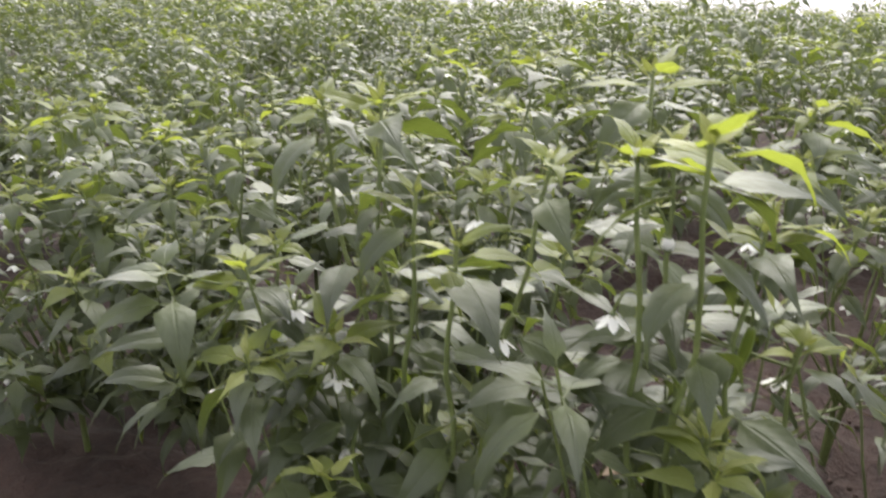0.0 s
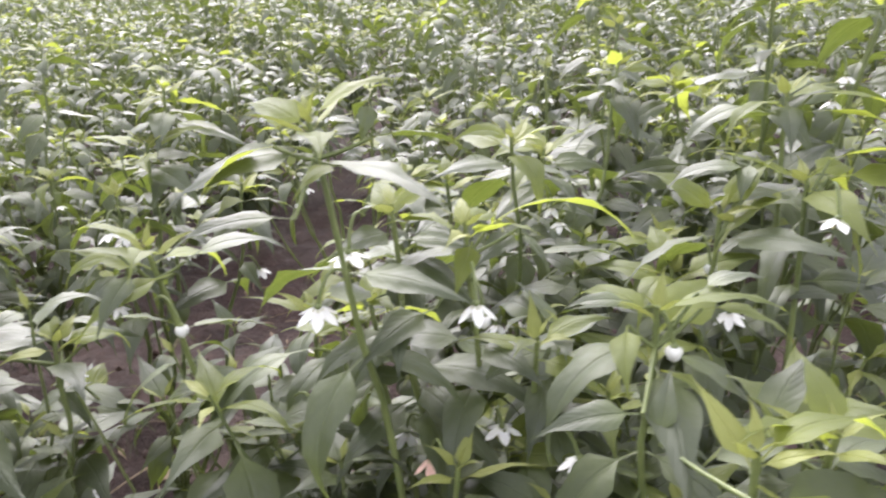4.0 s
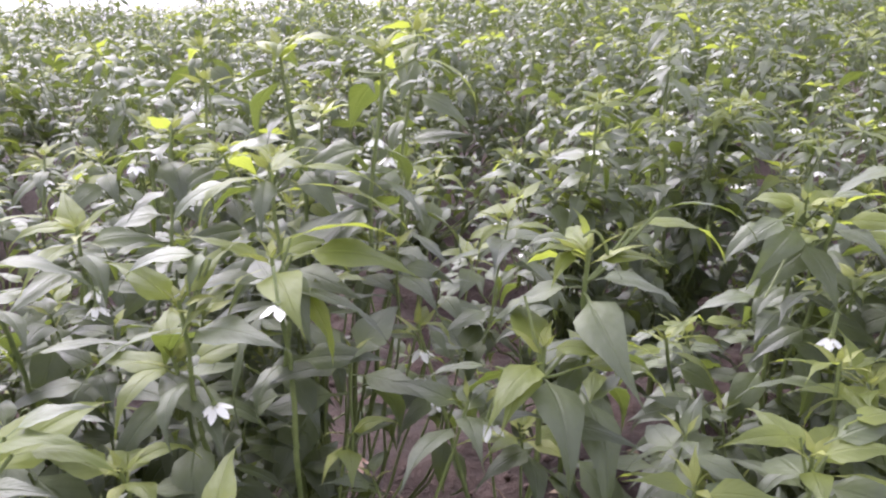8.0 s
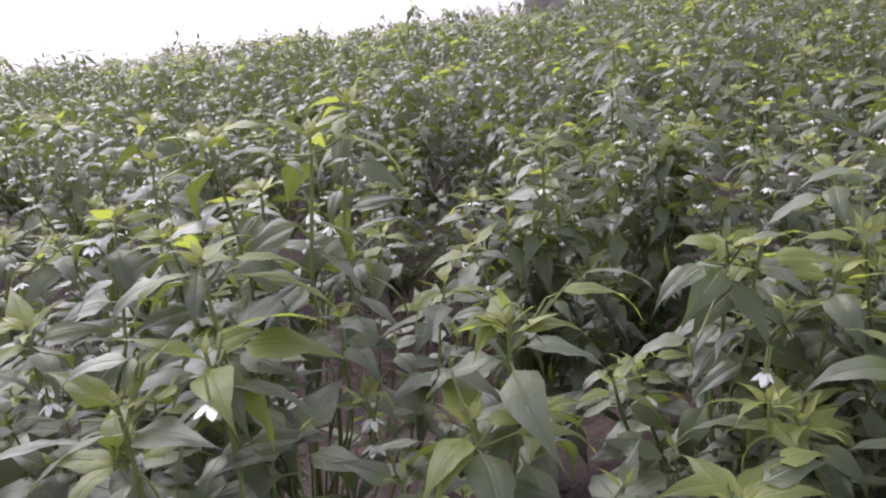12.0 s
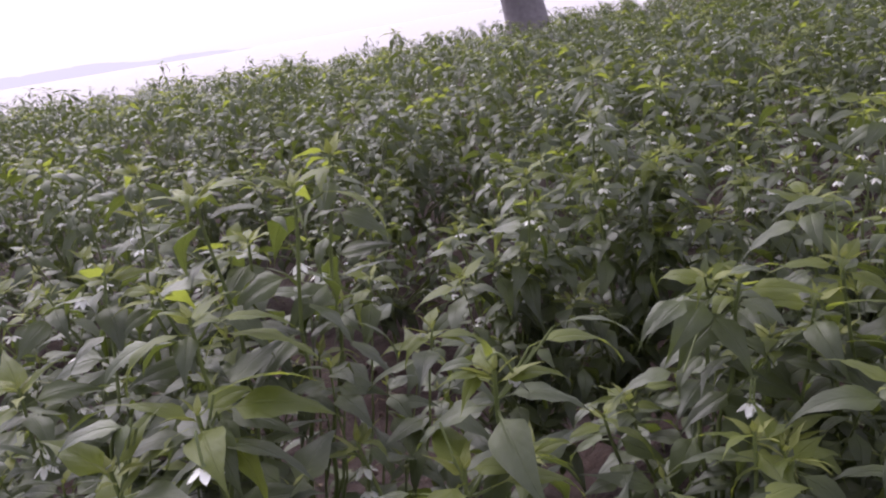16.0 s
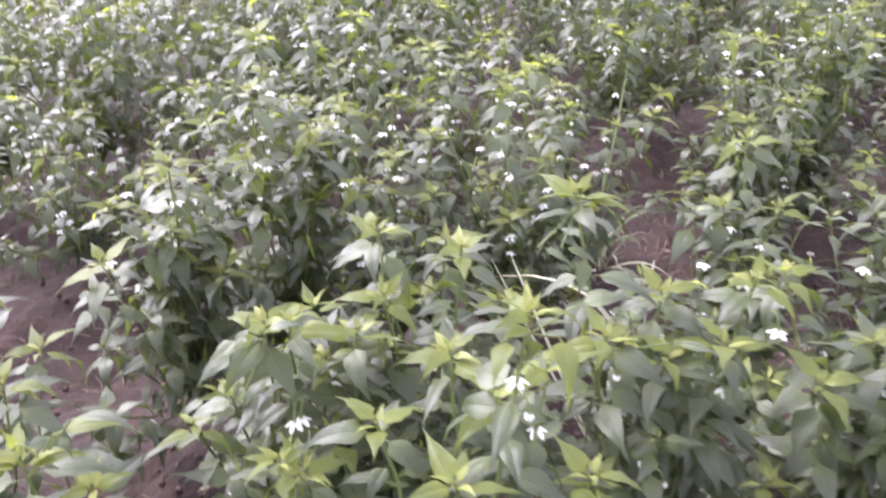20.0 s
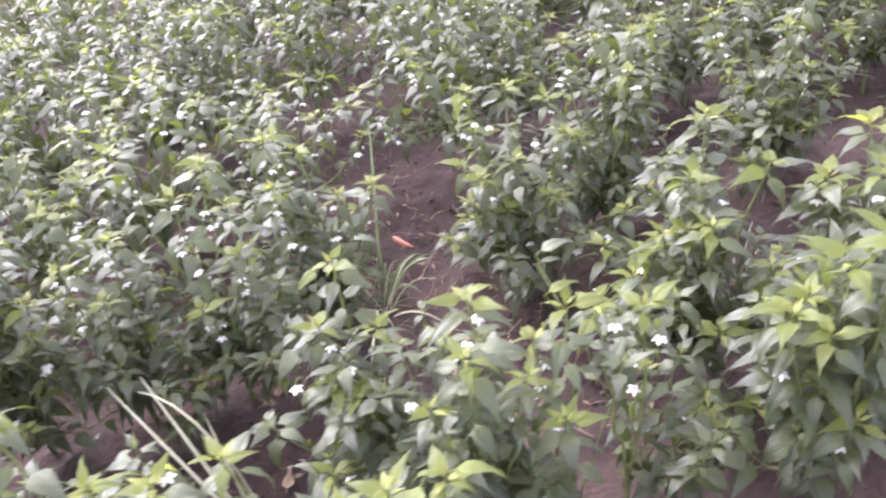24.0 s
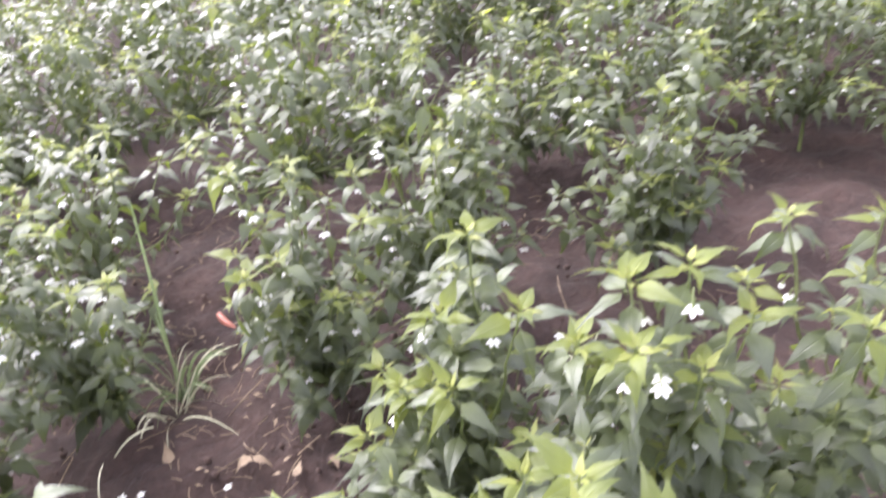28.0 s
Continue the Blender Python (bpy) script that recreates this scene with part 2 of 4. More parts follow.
def tube(points, radii, sides=6):
    """A round stalk along points."""
    P = np.asarray(points, float)
    t = np.gradient(P, axis=0)
    t /= np.linalg.norm(t, axis=1)[:, None] + 1e-9
    ref = np.array([0.31, 0.87, 0.38])
    a = np.cross(t, ref)
    a /= np.linalg.norm(a, axis=1)[:, None] + 1e-9
    b = np.cross(t, a)
    ang = np.linspace(0, 2 * np.pi, sides + 1)
    ring = a[:, None] * np.cos(ang)[None, :, None] + b[:, None] * np.sin(ang)[None, :, None]
    verts = (P[:, None] + ring * np.asarray(radii)[:, None, None]).reshape(-1, 3)
    uv = np.stack(np.meshgrid(np.linspace(0, 1, sides + 1), np.linspace(0, 1, len(P))), -1).reshape(-1, 2)
    return verts, grid_quads(len(P), sides + 1), uv


def bezier(a, b, c, n):
    t = np.linspace(0, 1, n)[:, None]
    return (1 - t) ** 2 * np.asarray(a) + 2 * t * (1 - t) * np.asarray(b) + t * t * np.asarray(c)


def turned(pos, az, el, roll, size):
    """The matrix of a leaf at pos whose +y points to az, el (radians, az from +x)."""
    m = Matrix.Translation(pos) @ Matrix.Rotation(az - math.pi / 2, 4, "Z") @ Matrix.Rotation(el, 4, "X") @ Matrix.Rotation(roll, 4, "Y")
    return m @ Matrix.Diagonal((size, size, size, 1))


def moved(shape, m):
    v, q, u = shape
    a = np.array(m)
    return v @ a[:3, :3].T + a[:3, 3], q, u


# ---- leaves, flowers, pods ----
MATURE = [(0.95, 0.45, 0.285, 0.16, 0.15), (1.3, -0.40, 0.30, 0.20, -0.25), (1.6, 0.35, 0.27, 0.18, 0.3), (0.7, -0.45, 0.265, 0.18, -0.15),
          (1.9, 0.5, 0.30, 0.22, 0.15), (1.15, -0.25, 0.32, 0.20, 0.0)]
TENDER = [(0.7, 0.7, 0.25, 0.08, 0.15), (1.1, 0.6, 0.27, 0.10, -0.2), (0.45, 0.8, 0.23, 0.08, 0.0)]
near_green, near_fresh, near_young = [], [], []
for droop, fold, width, wave, twist in MATURE:
    v, q, u = leaf_shape(droop, fold, width, wave, 9, 3, twist)
    near_green.append(mesh_from("leaf", v, q, u, [leaf_green]))
    near_fresh.append(mesh_from("leaf", v, q, u, [leaf_fresh]))
for droop, fold, width, wave, twist in TENDER:
    v, q, u = leaf_shape(droop, fold, width, wave, 7, 2, twist)
    near_young.append(mesh_from("young_leaf", v, q, u, [leaf_young]))
fine_green = [leaf_shape(d, f, w, wv, 7, 2, t) for d, f, w, wv, t in MATURE]
mid_green = [leaf_shape(d, f, w, 0.1, 5, 1, t) for d, f, w, _, t in MATURE]
mid_young = [leaf_shape(d, f, w, 0.0, 3, 1, t) for d, f, w, _, t in TENDER]
far_green = [leaf_shape(d, f, w, 0.0, 3, 1, t) for d, f, w, _, t in MATURE]


def chord(droop):
    """Angle and length of the line from a leaf's stalk to its point."""
    v, _, _ = leaf_shape(droop, 0, 0.4, 0, 9, 1)
    end = v[-2]
    return math.atan2(end[2], end[1]), math.hypot(end[1], end[2])


CHORDS = [chord(m[0]) for m in MATURE]


def leaf_between(a, b, k, roll):
    """The matrix of mature leaf k whose stalk starts at a and whose point lies at b."""
    d = Vector(b) - Vector(a)
    lean, span = CHORDS[k]
    return turned(Vector(a), math.atan2(d.y, d.x), math.atan2(d.z, d.xy.length) - lean, roll, d.length / span)


def petals(n, spread):
    """A star of pointed petals round a hanging axis (-z), radius about 1."""
    out = []
    for k in range(n):
        r = np.array([0.12, 0.35, 0.62, 0.84, 1.0])
        half = np.array([0.10, 0.25, 0.27, 0.17, 0.012])
        drop = -spread * r**1.2 + 0.16 * np.clip(r - 0.6, 0, 1)
        a = 2 * np.pi * k / n
        v = np.linspace(-1, 1, 3)
        x = np.broadcast_to(r[:, None], (5, 3))
        y = half[:, None] * v[None, :]
        z = drop[:, None] + 0.06 * np.abs(v)[None, :]
        c, s = math.cos(a), math.sin(a)
        verts = np.stack([x * c - y * s, x * s + y * c, z], -1).reshape(-1, 3)
        uv = np.stack([x, np.broadcast_to(v * 0.5 + 0.5, (5, 3))], -1).reshape(-1, 2)
        out.append((verts, grid_quads(5, 3), uv))
    return joined(out)


def knob(length, radius, power=1.0, rings=5, sides=7):
    """A small rounded body hanging from the origin along -z."""
    t = np.linspace(0.02, 0.98, rings)
    return tube(np.stack([0 * t, 0 * t, -length * t], 1), radius * np.sin(np.pi * t**power) ** 0.6, sides)


stalk_arc = bezier((0, 0, 0), (0.010, 0, 0.012), (0.016, 0, -0.014), 6)
stalk_shape = joined([tube(stalk_arc, np.linspace(0.0008, 0.0011, 6), 5), moved(knob(0.004, 0.0022), Matrix.Translation((0.016, 0, -0.0125)))])
flower_stalk = mesh_from("flower", *stalk_shape, [stem_green])
hang = Matrix.Translation((0.016, 0, -0.0155))
corollas = [moved(petals(n, sp), hang @ Matrix.Diagonal((r, r, r, 1))) for n, sp, r in ((5, 0.55, 0.0118), (6, 0.75, 0.0116), (5, 0.9, 0.0108))]
corolla_meshes = [mesh_from("corolla", *c, [petal_white]) for c in corollas]
wilted_mesh = mesh_from("corolla", *corollas[2], [petal_pink])
anther_shape = joined([tube([(0.016 + 0.002 * math.cos(a), 0.002 * math.sin(a), -0.016), (0.016 + 0.0028 * math.cos(a), 0.0028 * math.sin(a), -0.0215)],
                            [0.0008, 0.0007], 4) for a in np.arange(5) * 1.2566])
anther_mesh = mesh_from("flower_centre", *anther_shape, [anther_grey])
bud_shape = moved(knob(0.009, 0.0042, 0.8), hang @ Matrix.Translation((0, 0, 0.002)))
bud_mesh = mesh_from("petal_cap", *bud_shape, [petal_white])
pod_arc = bezier((0, 0, 0), (0.004, 0, -0.02), (-0.003, 0, -0.048), 9)
pod_shape = moved(tube(pod_arc, 0.0040 * np.sin(np.pi * np.linspace(0.10, 0.985, 9) ** 0.75) ** 0.7, 8), Matrix.Translation((0.016, 0, -0.014)))
pod_mesh = mesh_from("pod", *pod_shape, [pod_green])


def part(name, data, parent, m=None, label=""):
    ob = new(name, data)
    ob.parent = parent
    if m is not None:
        ob.matrix_basis = m
    return tagged(ob, label)


# ---- how a chili plant grows ----
def rosette(r, along, length, az, out, fullness, far_end, dressed=False, shaded=False, bloom=0.3, lush=1.0):
    """Leaves and blooms of one shoot: a tender heart, a whorl of arching leaves round it, single leaves down the branch. out: greens, fresh, youngs, blooms."""
    greens, fresh, youngs, flowers = out
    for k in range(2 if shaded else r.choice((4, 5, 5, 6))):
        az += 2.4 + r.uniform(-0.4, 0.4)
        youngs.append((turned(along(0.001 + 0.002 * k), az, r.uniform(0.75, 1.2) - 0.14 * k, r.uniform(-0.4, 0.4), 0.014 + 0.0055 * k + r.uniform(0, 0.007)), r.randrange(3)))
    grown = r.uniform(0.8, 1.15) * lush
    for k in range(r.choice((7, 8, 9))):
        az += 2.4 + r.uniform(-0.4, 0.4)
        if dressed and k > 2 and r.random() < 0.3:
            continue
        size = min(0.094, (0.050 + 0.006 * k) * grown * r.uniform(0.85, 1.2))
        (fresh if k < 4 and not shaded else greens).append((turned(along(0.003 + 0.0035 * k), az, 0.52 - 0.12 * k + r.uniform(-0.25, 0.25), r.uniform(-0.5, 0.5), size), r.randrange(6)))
    d = 0.018
    while d < far_end:
        for _ in range(0 if d < 0.036 else 2 if 0.06 < d < 0.15 else 1):
            az += 2.4 + r.uniform(-0.5, 0.5)
            if r.random() > fullness * (0.7 if dressed and d < 0.075 else 1.0):
                continue
            size = min(0.090, 0.055 + 0.35 * d) * r.uniform(0.65, 1.15)
            el = 0.10 - 2.8 * min(d, 0.20) + r.uniform(-0.35, 0.35)
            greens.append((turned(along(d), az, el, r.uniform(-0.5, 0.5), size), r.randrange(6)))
        if d < 0.17 and r.random() < bloom:
            kind = r.choices(("flower", "bud", "pod"), (6, 3, 1))[0] if d < 0.10 else r.choices(("flower", "bud", "pod"), (3, 1, 4))[0]
            flowers.append((Matrix.Translation(along(d)) @ Matrix.Rotation(az + 1.2, 4, "Z") @ Matrix.Rotation(r.uniform(-0.3, 0.3), 4, "X"), kind))
        d += 0.016 + 0.09 * min(d, 0.16)


def grow(r, tips, blooms=(), fullness=1.0, dressed=(), shaded=0.0, bloom=0.3, lush=1.0, thick=1.0, coarse=False):
    """Stems, leaves and blooms of one plant from the places of its shoot tips, relative to its foot. dressed: tips that carry leaves of their own."""
    stems, out = [], ([], [], [], [])
    T = [Vector(t) for t in tips]
    top = max(t.z for t in T)
    mid = sum(T, Vector()) / len(T)
    fork = Vector((mid.x * 0.45, mid.y * 0.45, top * r.uniform(0.26, 0.34)))
    stems.append(tube(bezier((0, 0, -0.03), (fork.x * 0.2, fork.y * 0.2, fork.z * 0.6), fork, 7), np.linspace(0.0058, 0.0045, 7), 7))
    for i, t in enumerate(T):
        knee = fork.lerp(t, 0.5) + Vector((t.x * 0.12 + r.uniform(-0.02, 0.02), t.y * 0.12 + r.uniform(-0.02, 0.02), -0.05 * (t - fork).xy.length / 0.2))
        arc = bezier(fork, knee, t, 14)
        zig = r.uniform(0, 6.28)
        for n in range(2, 12):
            bend = 0.0045 * (1 if n % 4 < 2 else -1) * r.uniform(0.4, 1.4)
            arc[n] += (bend * math.cos(zig), bend * math.sin(zig), 0)
        if coarse:
            stems.append(tube(arc[[0, 7, 13]], (0.0036, 0.0028, 0.0018), 3))
        else:
            stems.append(tube(arc, thick * np.linspace(0.0034, 0.0015, 14), 6))
        length = float(np.linalg.norm(np.diff(arc, axis=0), axis=1).sum())

        def along(d, arc=arc, length=length):
            k = max(0.0, min(0.999, 1 - d / length)) * 13
            n = int(k)
            return Vector(arc[n] + (arc[n + 1] - arc[n]) * (k - n))

        rosette(r, along, length, r.uniform(0, 6.28), out, fullness, length * 0.96, i in dressed, r.random() < shaded, bloom, lush)
    for b in blooms:
        at = Vector(b[:3])
        side = at - min(T, key=lambda t: (t - at).length)
        face = math.atan2(side.y, side.x)
        out[3].append((Matrix.Translation(at + Vector((-0.016 * math.cos(face), -0.016 * math.sin(face), 0.0155))) @ Matrix.Rotation(face, 4, "Z"), ("bud", "wilted")[b[3] - 1] if len(b) > 3 else "flower"))
    return stems, out


def inner_tips(r, tips, n, low, here):
    """Tips of the short side shoots below and between the tall ones."""
    out = []
    top = max(t[2] for t in tips)
    for _ in range(n):
        a, b = r.choice(tips), r.choice(tips)
        k, turn, reach = r.random(), r.uniform(0, 6.28), r.uniform(0.02, 0.13)
        z = (a[2] + (b[2] - a[2]) * k) * r.uniform(low, 0.95)
        if z < 0.36:
            reach += 0.07
        tip = Vector((a[0] + (b[0] - a[0]) * k + reach * math.cos(turn), a[1] + (b[1] - a[1]) * k + reach * math.sin(turn), max(0.16, min(z, 0.82 * top))))
        if not bare(here + tip) and (here + tip).y > 0.36:
            out.append(tuple(tip))
    return out


def leaf_mesh(name, out, leaves, tender):
    greens, fresh, youngs, _ = out
    sets = [[moved(leaves[k], m) for m, k in greens], [moved(leaves[k], m) for m, k in fresh], [moved(tender[k], m) for m, k in youngs]]
    slots = np.concatenate([np.full(sum(len(p[1]) for p in s), i) for i, s in enumerate(sets)])
    return joined([p for s in sets for p in s]), slots


BARE = [((-0.34, 0.52), (-0.37, 0.68), 0.04, 0.52), ((0.13, 0.80), (0.15, 1.05), 0.055, 0.54), ((0.20, 0.66), (0.30, 0.85), 0.05, 0.50), ((-0.33, 0.45), (-0.46, 1.05), 0.07, 0.46), ((-0.46, 1.05), (-0.50, 1.60), 0.10, 0.5), ((1.60, 1.05), (1.58, 2.30), 0.07, 0.6), ((1.62, 0.45), (1.48, 1.02), 0.075, 0.52), ((1.46, 0.85), (1.50, 1.1), 0.09, 0.5), ((2.48, 0.80), (2.60, 1.12), 0.12, 0.5)]


def bare(at):
    """True low over a strip of soil that the plants leave open."""
    for a, b, reach, height in BARE:
        a, b = Vector(a), Vector(b)
        k = max(0.0, min(1.0, (at.xy - a).dot(b - a) / (b - a).length_squared))
        if at.z < height and (at.xy - a.lerp(b, k)).length < reach:
            return True
    return False


def over_soil(here, m):
    """True when a leaf's stalk or the middle of its blade would hang over open soil."""
    return bare(here + m.translation) or bare(here + m @ Vector((0, 0.55, 0)))


FACING = Vector((0, -0.86, 0.5))


def hides(here, m, blooms):
    """True when a leaf would hang before one of the plant's outer flowers, which grow in the open."""
    mid = here + m @ Vector((0, 0.5, 0))
    for b in blooms:
        d = mid - Vector(b[:3])
        if d.length < 0.12 and d.dot(FACING) > 0.86 * d.length:
            return True
    return False


def near_plant(seed, foot, tips, blooms=(), big=(), label="green chili plant with white star flowers, growing in red soil", fullness=0.9, inner=26, lush=1.0):
    """One plant whose leaves, flowers and pods can be told apart. big: leaves with a known stalk and point."""
    r = random.Random(seed)
    x, y = foot
    here = Vector((x, y, 0))
    plant = new("chili_plant")
    plant.location = here
    tagged(plant, label, "chili plant", "chili plants in the field")
    rel = [tuple(Vector(t) - here) for t in tips]
    dressed = {min(range(len(tips)), key=lambda i: (Vector(tips[i]) - Vector(b[:3])).length) for b in big}
    stems, (greens, fresh, youngs, flowers) = grow(r, rel, [(*(Vector(b[:3]) - here), *b[3:]) for b in blooms], fullness, dressed, bloom=0.5 if y > 1 else 0.07 if x < 0.75 else 0.2, lush=lush)
    set_ones = flowers[len(flowers) - len(blooms):]
    flowers = [f for f in flowers[:len(flowers) - len(blooms)] if y > 1 or (here + f[0].translation).y > 0.47 or (here + f[0].translation).z < 0.5] + set_ones
    greens, fresh = [[p for p in s if not over_soil(here, p[0]) and not hides(here, p[0], blooms)] for s in (greens, fresh)]
    for b in big:
        a, e = Vector(b[:3]) - here, Vector(b[3:]) - here
        e = a + (e - a) * min(1.0, 0.115 / (e - a).length)
        slope = (e - a).z / (e - a).length
        k = r.choice((0, 3, 5)) if slope < -0.75 or slope > 0.3 else r.choice((0, 1, 2, 5))
        close = min((Vector(t) for t in rel), key=lambda t: (t - a).length)
        (fresh if (a - close).length < 0.03 and r.random() < 0.65 else greens).append((leaf_between(a, e, k, r.uniform(-0.35, 0.35)), k))
        if (a - close).length > 0.012:
            stems.append(tube(bezier(close + Vector((0, 0, -0.02)), (close + a) / 2 + Vector((0, 0, -0.012)), a, 5), np.linspace(0.0012, 0.0009, 5), 5))
    if inner:
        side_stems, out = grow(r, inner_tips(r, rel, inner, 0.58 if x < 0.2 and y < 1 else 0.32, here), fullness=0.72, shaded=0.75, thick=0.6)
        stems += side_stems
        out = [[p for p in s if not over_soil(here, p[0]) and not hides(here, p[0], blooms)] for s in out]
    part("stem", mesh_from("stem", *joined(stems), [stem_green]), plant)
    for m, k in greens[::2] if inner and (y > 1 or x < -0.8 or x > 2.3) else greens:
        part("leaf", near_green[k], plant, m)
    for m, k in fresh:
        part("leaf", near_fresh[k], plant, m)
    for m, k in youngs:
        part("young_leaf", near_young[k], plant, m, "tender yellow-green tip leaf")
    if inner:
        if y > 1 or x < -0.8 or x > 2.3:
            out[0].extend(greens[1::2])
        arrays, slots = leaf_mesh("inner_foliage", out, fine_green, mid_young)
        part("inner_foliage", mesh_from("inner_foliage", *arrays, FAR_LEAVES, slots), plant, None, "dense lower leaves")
        flowers = flowers + [f for f in out[3] if r.random() < (0.3 if y > 1 else 0.07 if x < 0.75 else 0.2)]
    for m, kind in flowers:
        if kind in ("flower", "wilted"):
            f = part("flower", flower_stalk, plant, m, "white hanging star flower" if kind == "flower" else "wilted orange-pink flower")
            wilted = kind == "wilted"
            part("corolla", wilted_mesh if wilted else corolla_meshes[r.randrange(3)], f, None, "wilted pinkish corolla" if wilted else "")
            part("flower_centre", anther_mesh, f)
        else:
            f = part("bud" if kind == "bud" else "pepper", flower_stalk, plant, m, "round white bud" if kind == "bud" else "small green pepper")
            part("petal_cap" if kind == "bud" else "pod", bud_mesh if kind == "bud" else pod_mesh, f)
    return plant


def far_parts(r, tips, leaves, tender, fullness, lush=1.0, coarse=False):
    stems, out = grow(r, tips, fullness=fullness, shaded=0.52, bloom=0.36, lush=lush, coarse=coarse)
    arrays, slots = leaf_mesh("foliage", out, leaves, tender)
    white = [moved(corollas[i % 3] if kind == "flower" else bud_shape, m) for i, (m, kind) in enumerate(out[3]) if kind != "pod"]
    return joined(stems), arrays, slots, joined(white)


def random_tips(r, n, height, reach):
    out = []
    for k in range(n):
        a, d = k * 2.4 + r.uniform(-0.5, 0.5), reach * math.sqrt((k + 0.4) / n)
        out.append((d * math.cos(a), d * math.sin(a), height * (1 - 0.55 * (d / reach) ** 2) * r.uniform(0.75, 1.08)))
    return out


# ---- ground ----
def ground():
    xs = np.concatenate([[-900, -300, -100, -40, -15, -7, -3], np.arange(-1.6, 4.0, 0.022), [4.6, 7, 15, 40, 100, 300, 900]])
    ys = np.concatenate([[-900, -200, -40, -8, -2, -0.7], np.arange(-0.3, 2.6, 0.022), [3.2, 3.8, 5, 8, 14, 30, 80, 250, 900]])
    X, Y = np.meshgrid(xs, ys)
    Z = np.full_like(X, 0.05)
    for i in range(X.shape[0]):
        for j in range(X.shape[1]):
            x, y = X[i, j], Y[i, j]
            if -3.3 < x < 4.5 and -0.7 < y < 3.3:
                ridge = 0.025 * math.cos((y - 0.62) / 0.7 * 2 * math.pi)
                clods = 0.022 * noise.noise((x * 6, y * 6, 0)) + 0.022 * noise.noise((x * 15, y * 15, 3)) + 0.010 * abs(noise.noise((x * 33, y * 33, 5))) + 0.012 * max(0.0, noise.noise((x * 24, y * 24, 8)) - 0.15)
                Z[i, j] = ridge + clods + 0.03
    uv = np.stack([X, Y], -1).reshape(-1, 2)
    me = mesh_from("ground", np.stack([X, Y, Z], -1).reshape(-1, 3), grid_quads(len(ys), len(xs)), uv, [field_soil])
    tagged(new("ground", me), "reddish-brown crumbly soil of a farm field", "ground", kind="structure")


ground()

# ---- chili plants of the first row ----
near_plant(1, (-1.24, 0.76), [(-1.11, 0.714, 0.614), (-1.426, 0.706, 0.633), (-1.28, 0.80, 0.60), (-1.20, 0.66, 0.56), (-1.34, 0.62, 0.54)])
near_plant(43, (-1.00, 0.66), [(-0.95, 0.60, 0.45), (-1.05, 0.70, 0.50), (-0.90, 0.70, 0.47)], inner=14)
near_plant(41, (-0.86, 0.86), [(-0.755, 0.849, 0.731), (-0.93, 0.76, 0.66), (-0.84, 0.94, 0.66), (-0.78, 0.78, 0.60), (-0.98, 0.90, 0.62)])
near_plant(42, (-1.58, 0.95), [(-1.545, 0.928, 0.565), (-1.66, 0.86, 0.62), (-1.48, 0.86, 0.56), (-1.62, 1.02, 0.60)])
near_plant(2, (-0.64, 0.49), [(-0.604, 0.435, 0.655), (-0.712, 0.499, 0.729), (-0.763, 0.490, 0.725), (-0.57, 0.50, 0.70), (-0.66, 0.47, 0.67), (-0.70, 0.42, 0.57), (-0.80, 0.43, 0.60), (-0.60, 0.60, 0.60), (-0.66, 0.36, 0.50)],
           [(-0.64, 0.522, 0.64), (-0.70, 0.424, 0.53), (-0.752, 0.436, 0.57), (-0.826, 0.416, 0.487)],
           big=[(-0.607, 0.428, 0.639, -0.577, 0.400, 0.615), (-0.710, 0.502, 0.595, -0.744, 0.473, 0.580), (-0.828, 0.396, 0.594, -0.888, 0.344, 0.565), (-0.812, 0.388, 0.548, -0.881, 0.333, 0.526), (-0.822, 0.364, 0.506, -0.834, 0.318, 0.475), (-0.816, 0.370, 0.513, -0.874, 0.327, 0.501), (-0.732, 0.419, 0.498, -0.755, 0.392, 0.470)], inner=28)
near_plant(3, (-0.47, 0.50), [(-0.455, 0.440, 0.735), (-0.496, 0.45, 0.722), (-0.541, 0.602, 0.750), (-0.500, 0.530, 0.715), (-0.436, 0.522, 0.668), (-0.41, 0.57, 0.58), (-0.44, 0.45, 0.56)],
           [(-0.504, 0.455, 0.62), (-0.476, 0.456, 0.673, 1), (-0.424, 0.591, 0.538), (-0.505, 0.517, 0.585), (-0.576, 0.447, 0.588), (-0.581, 0.526, 0.551)],
           big=[(-0.466, 0.462, 0.704, -0.388, 0.504, 0.680), (-0.438, 0.521, 0.667, -0.391, 0.544, 0.649), (-0.405, 0.617, 0.570, -0.363, 0.656, 0.535), (-0.428, 0.586, 0.531, -0.375, 0.602, 0.486), (-0.492, 0.562, 0.575, -0.419, 0.602, 0.555), (-0.551, 0.494, 0.503, -0.545, 0.448, 0.475), (-0.515, 0.516, 0.712, -0.426, 0.499, 0.683), (-0.534, 0.570, 0.571, -0.480, 0.583, 0.560), (-0.380, 0.571, 0.456, -0.384, 0.533, 0.425), (-0.480, 0.541, 0.464, -0.423, 0.548, 0.437), (-0.431, 0.605, 0.574, -0.388, 0.610, 0.553), (-0.433, 0.586, 0.532, -0.400, 0.572, 0.501), (-0.400, 0.590, 0.515, -0.367, 0.604, 0.496)], inner=30)
near_plant(4, (-0.60, 0.87), [(-0.478, 0.768, 0.62), (-0.46, 0.851, 0.70), (-0.463, 0.809, 0.656), (-0.40, 0.86, 0.60)],
           [(-0.478, 0.768, 0.579), (-0.48, 0.819, 0.605)], inner=3)
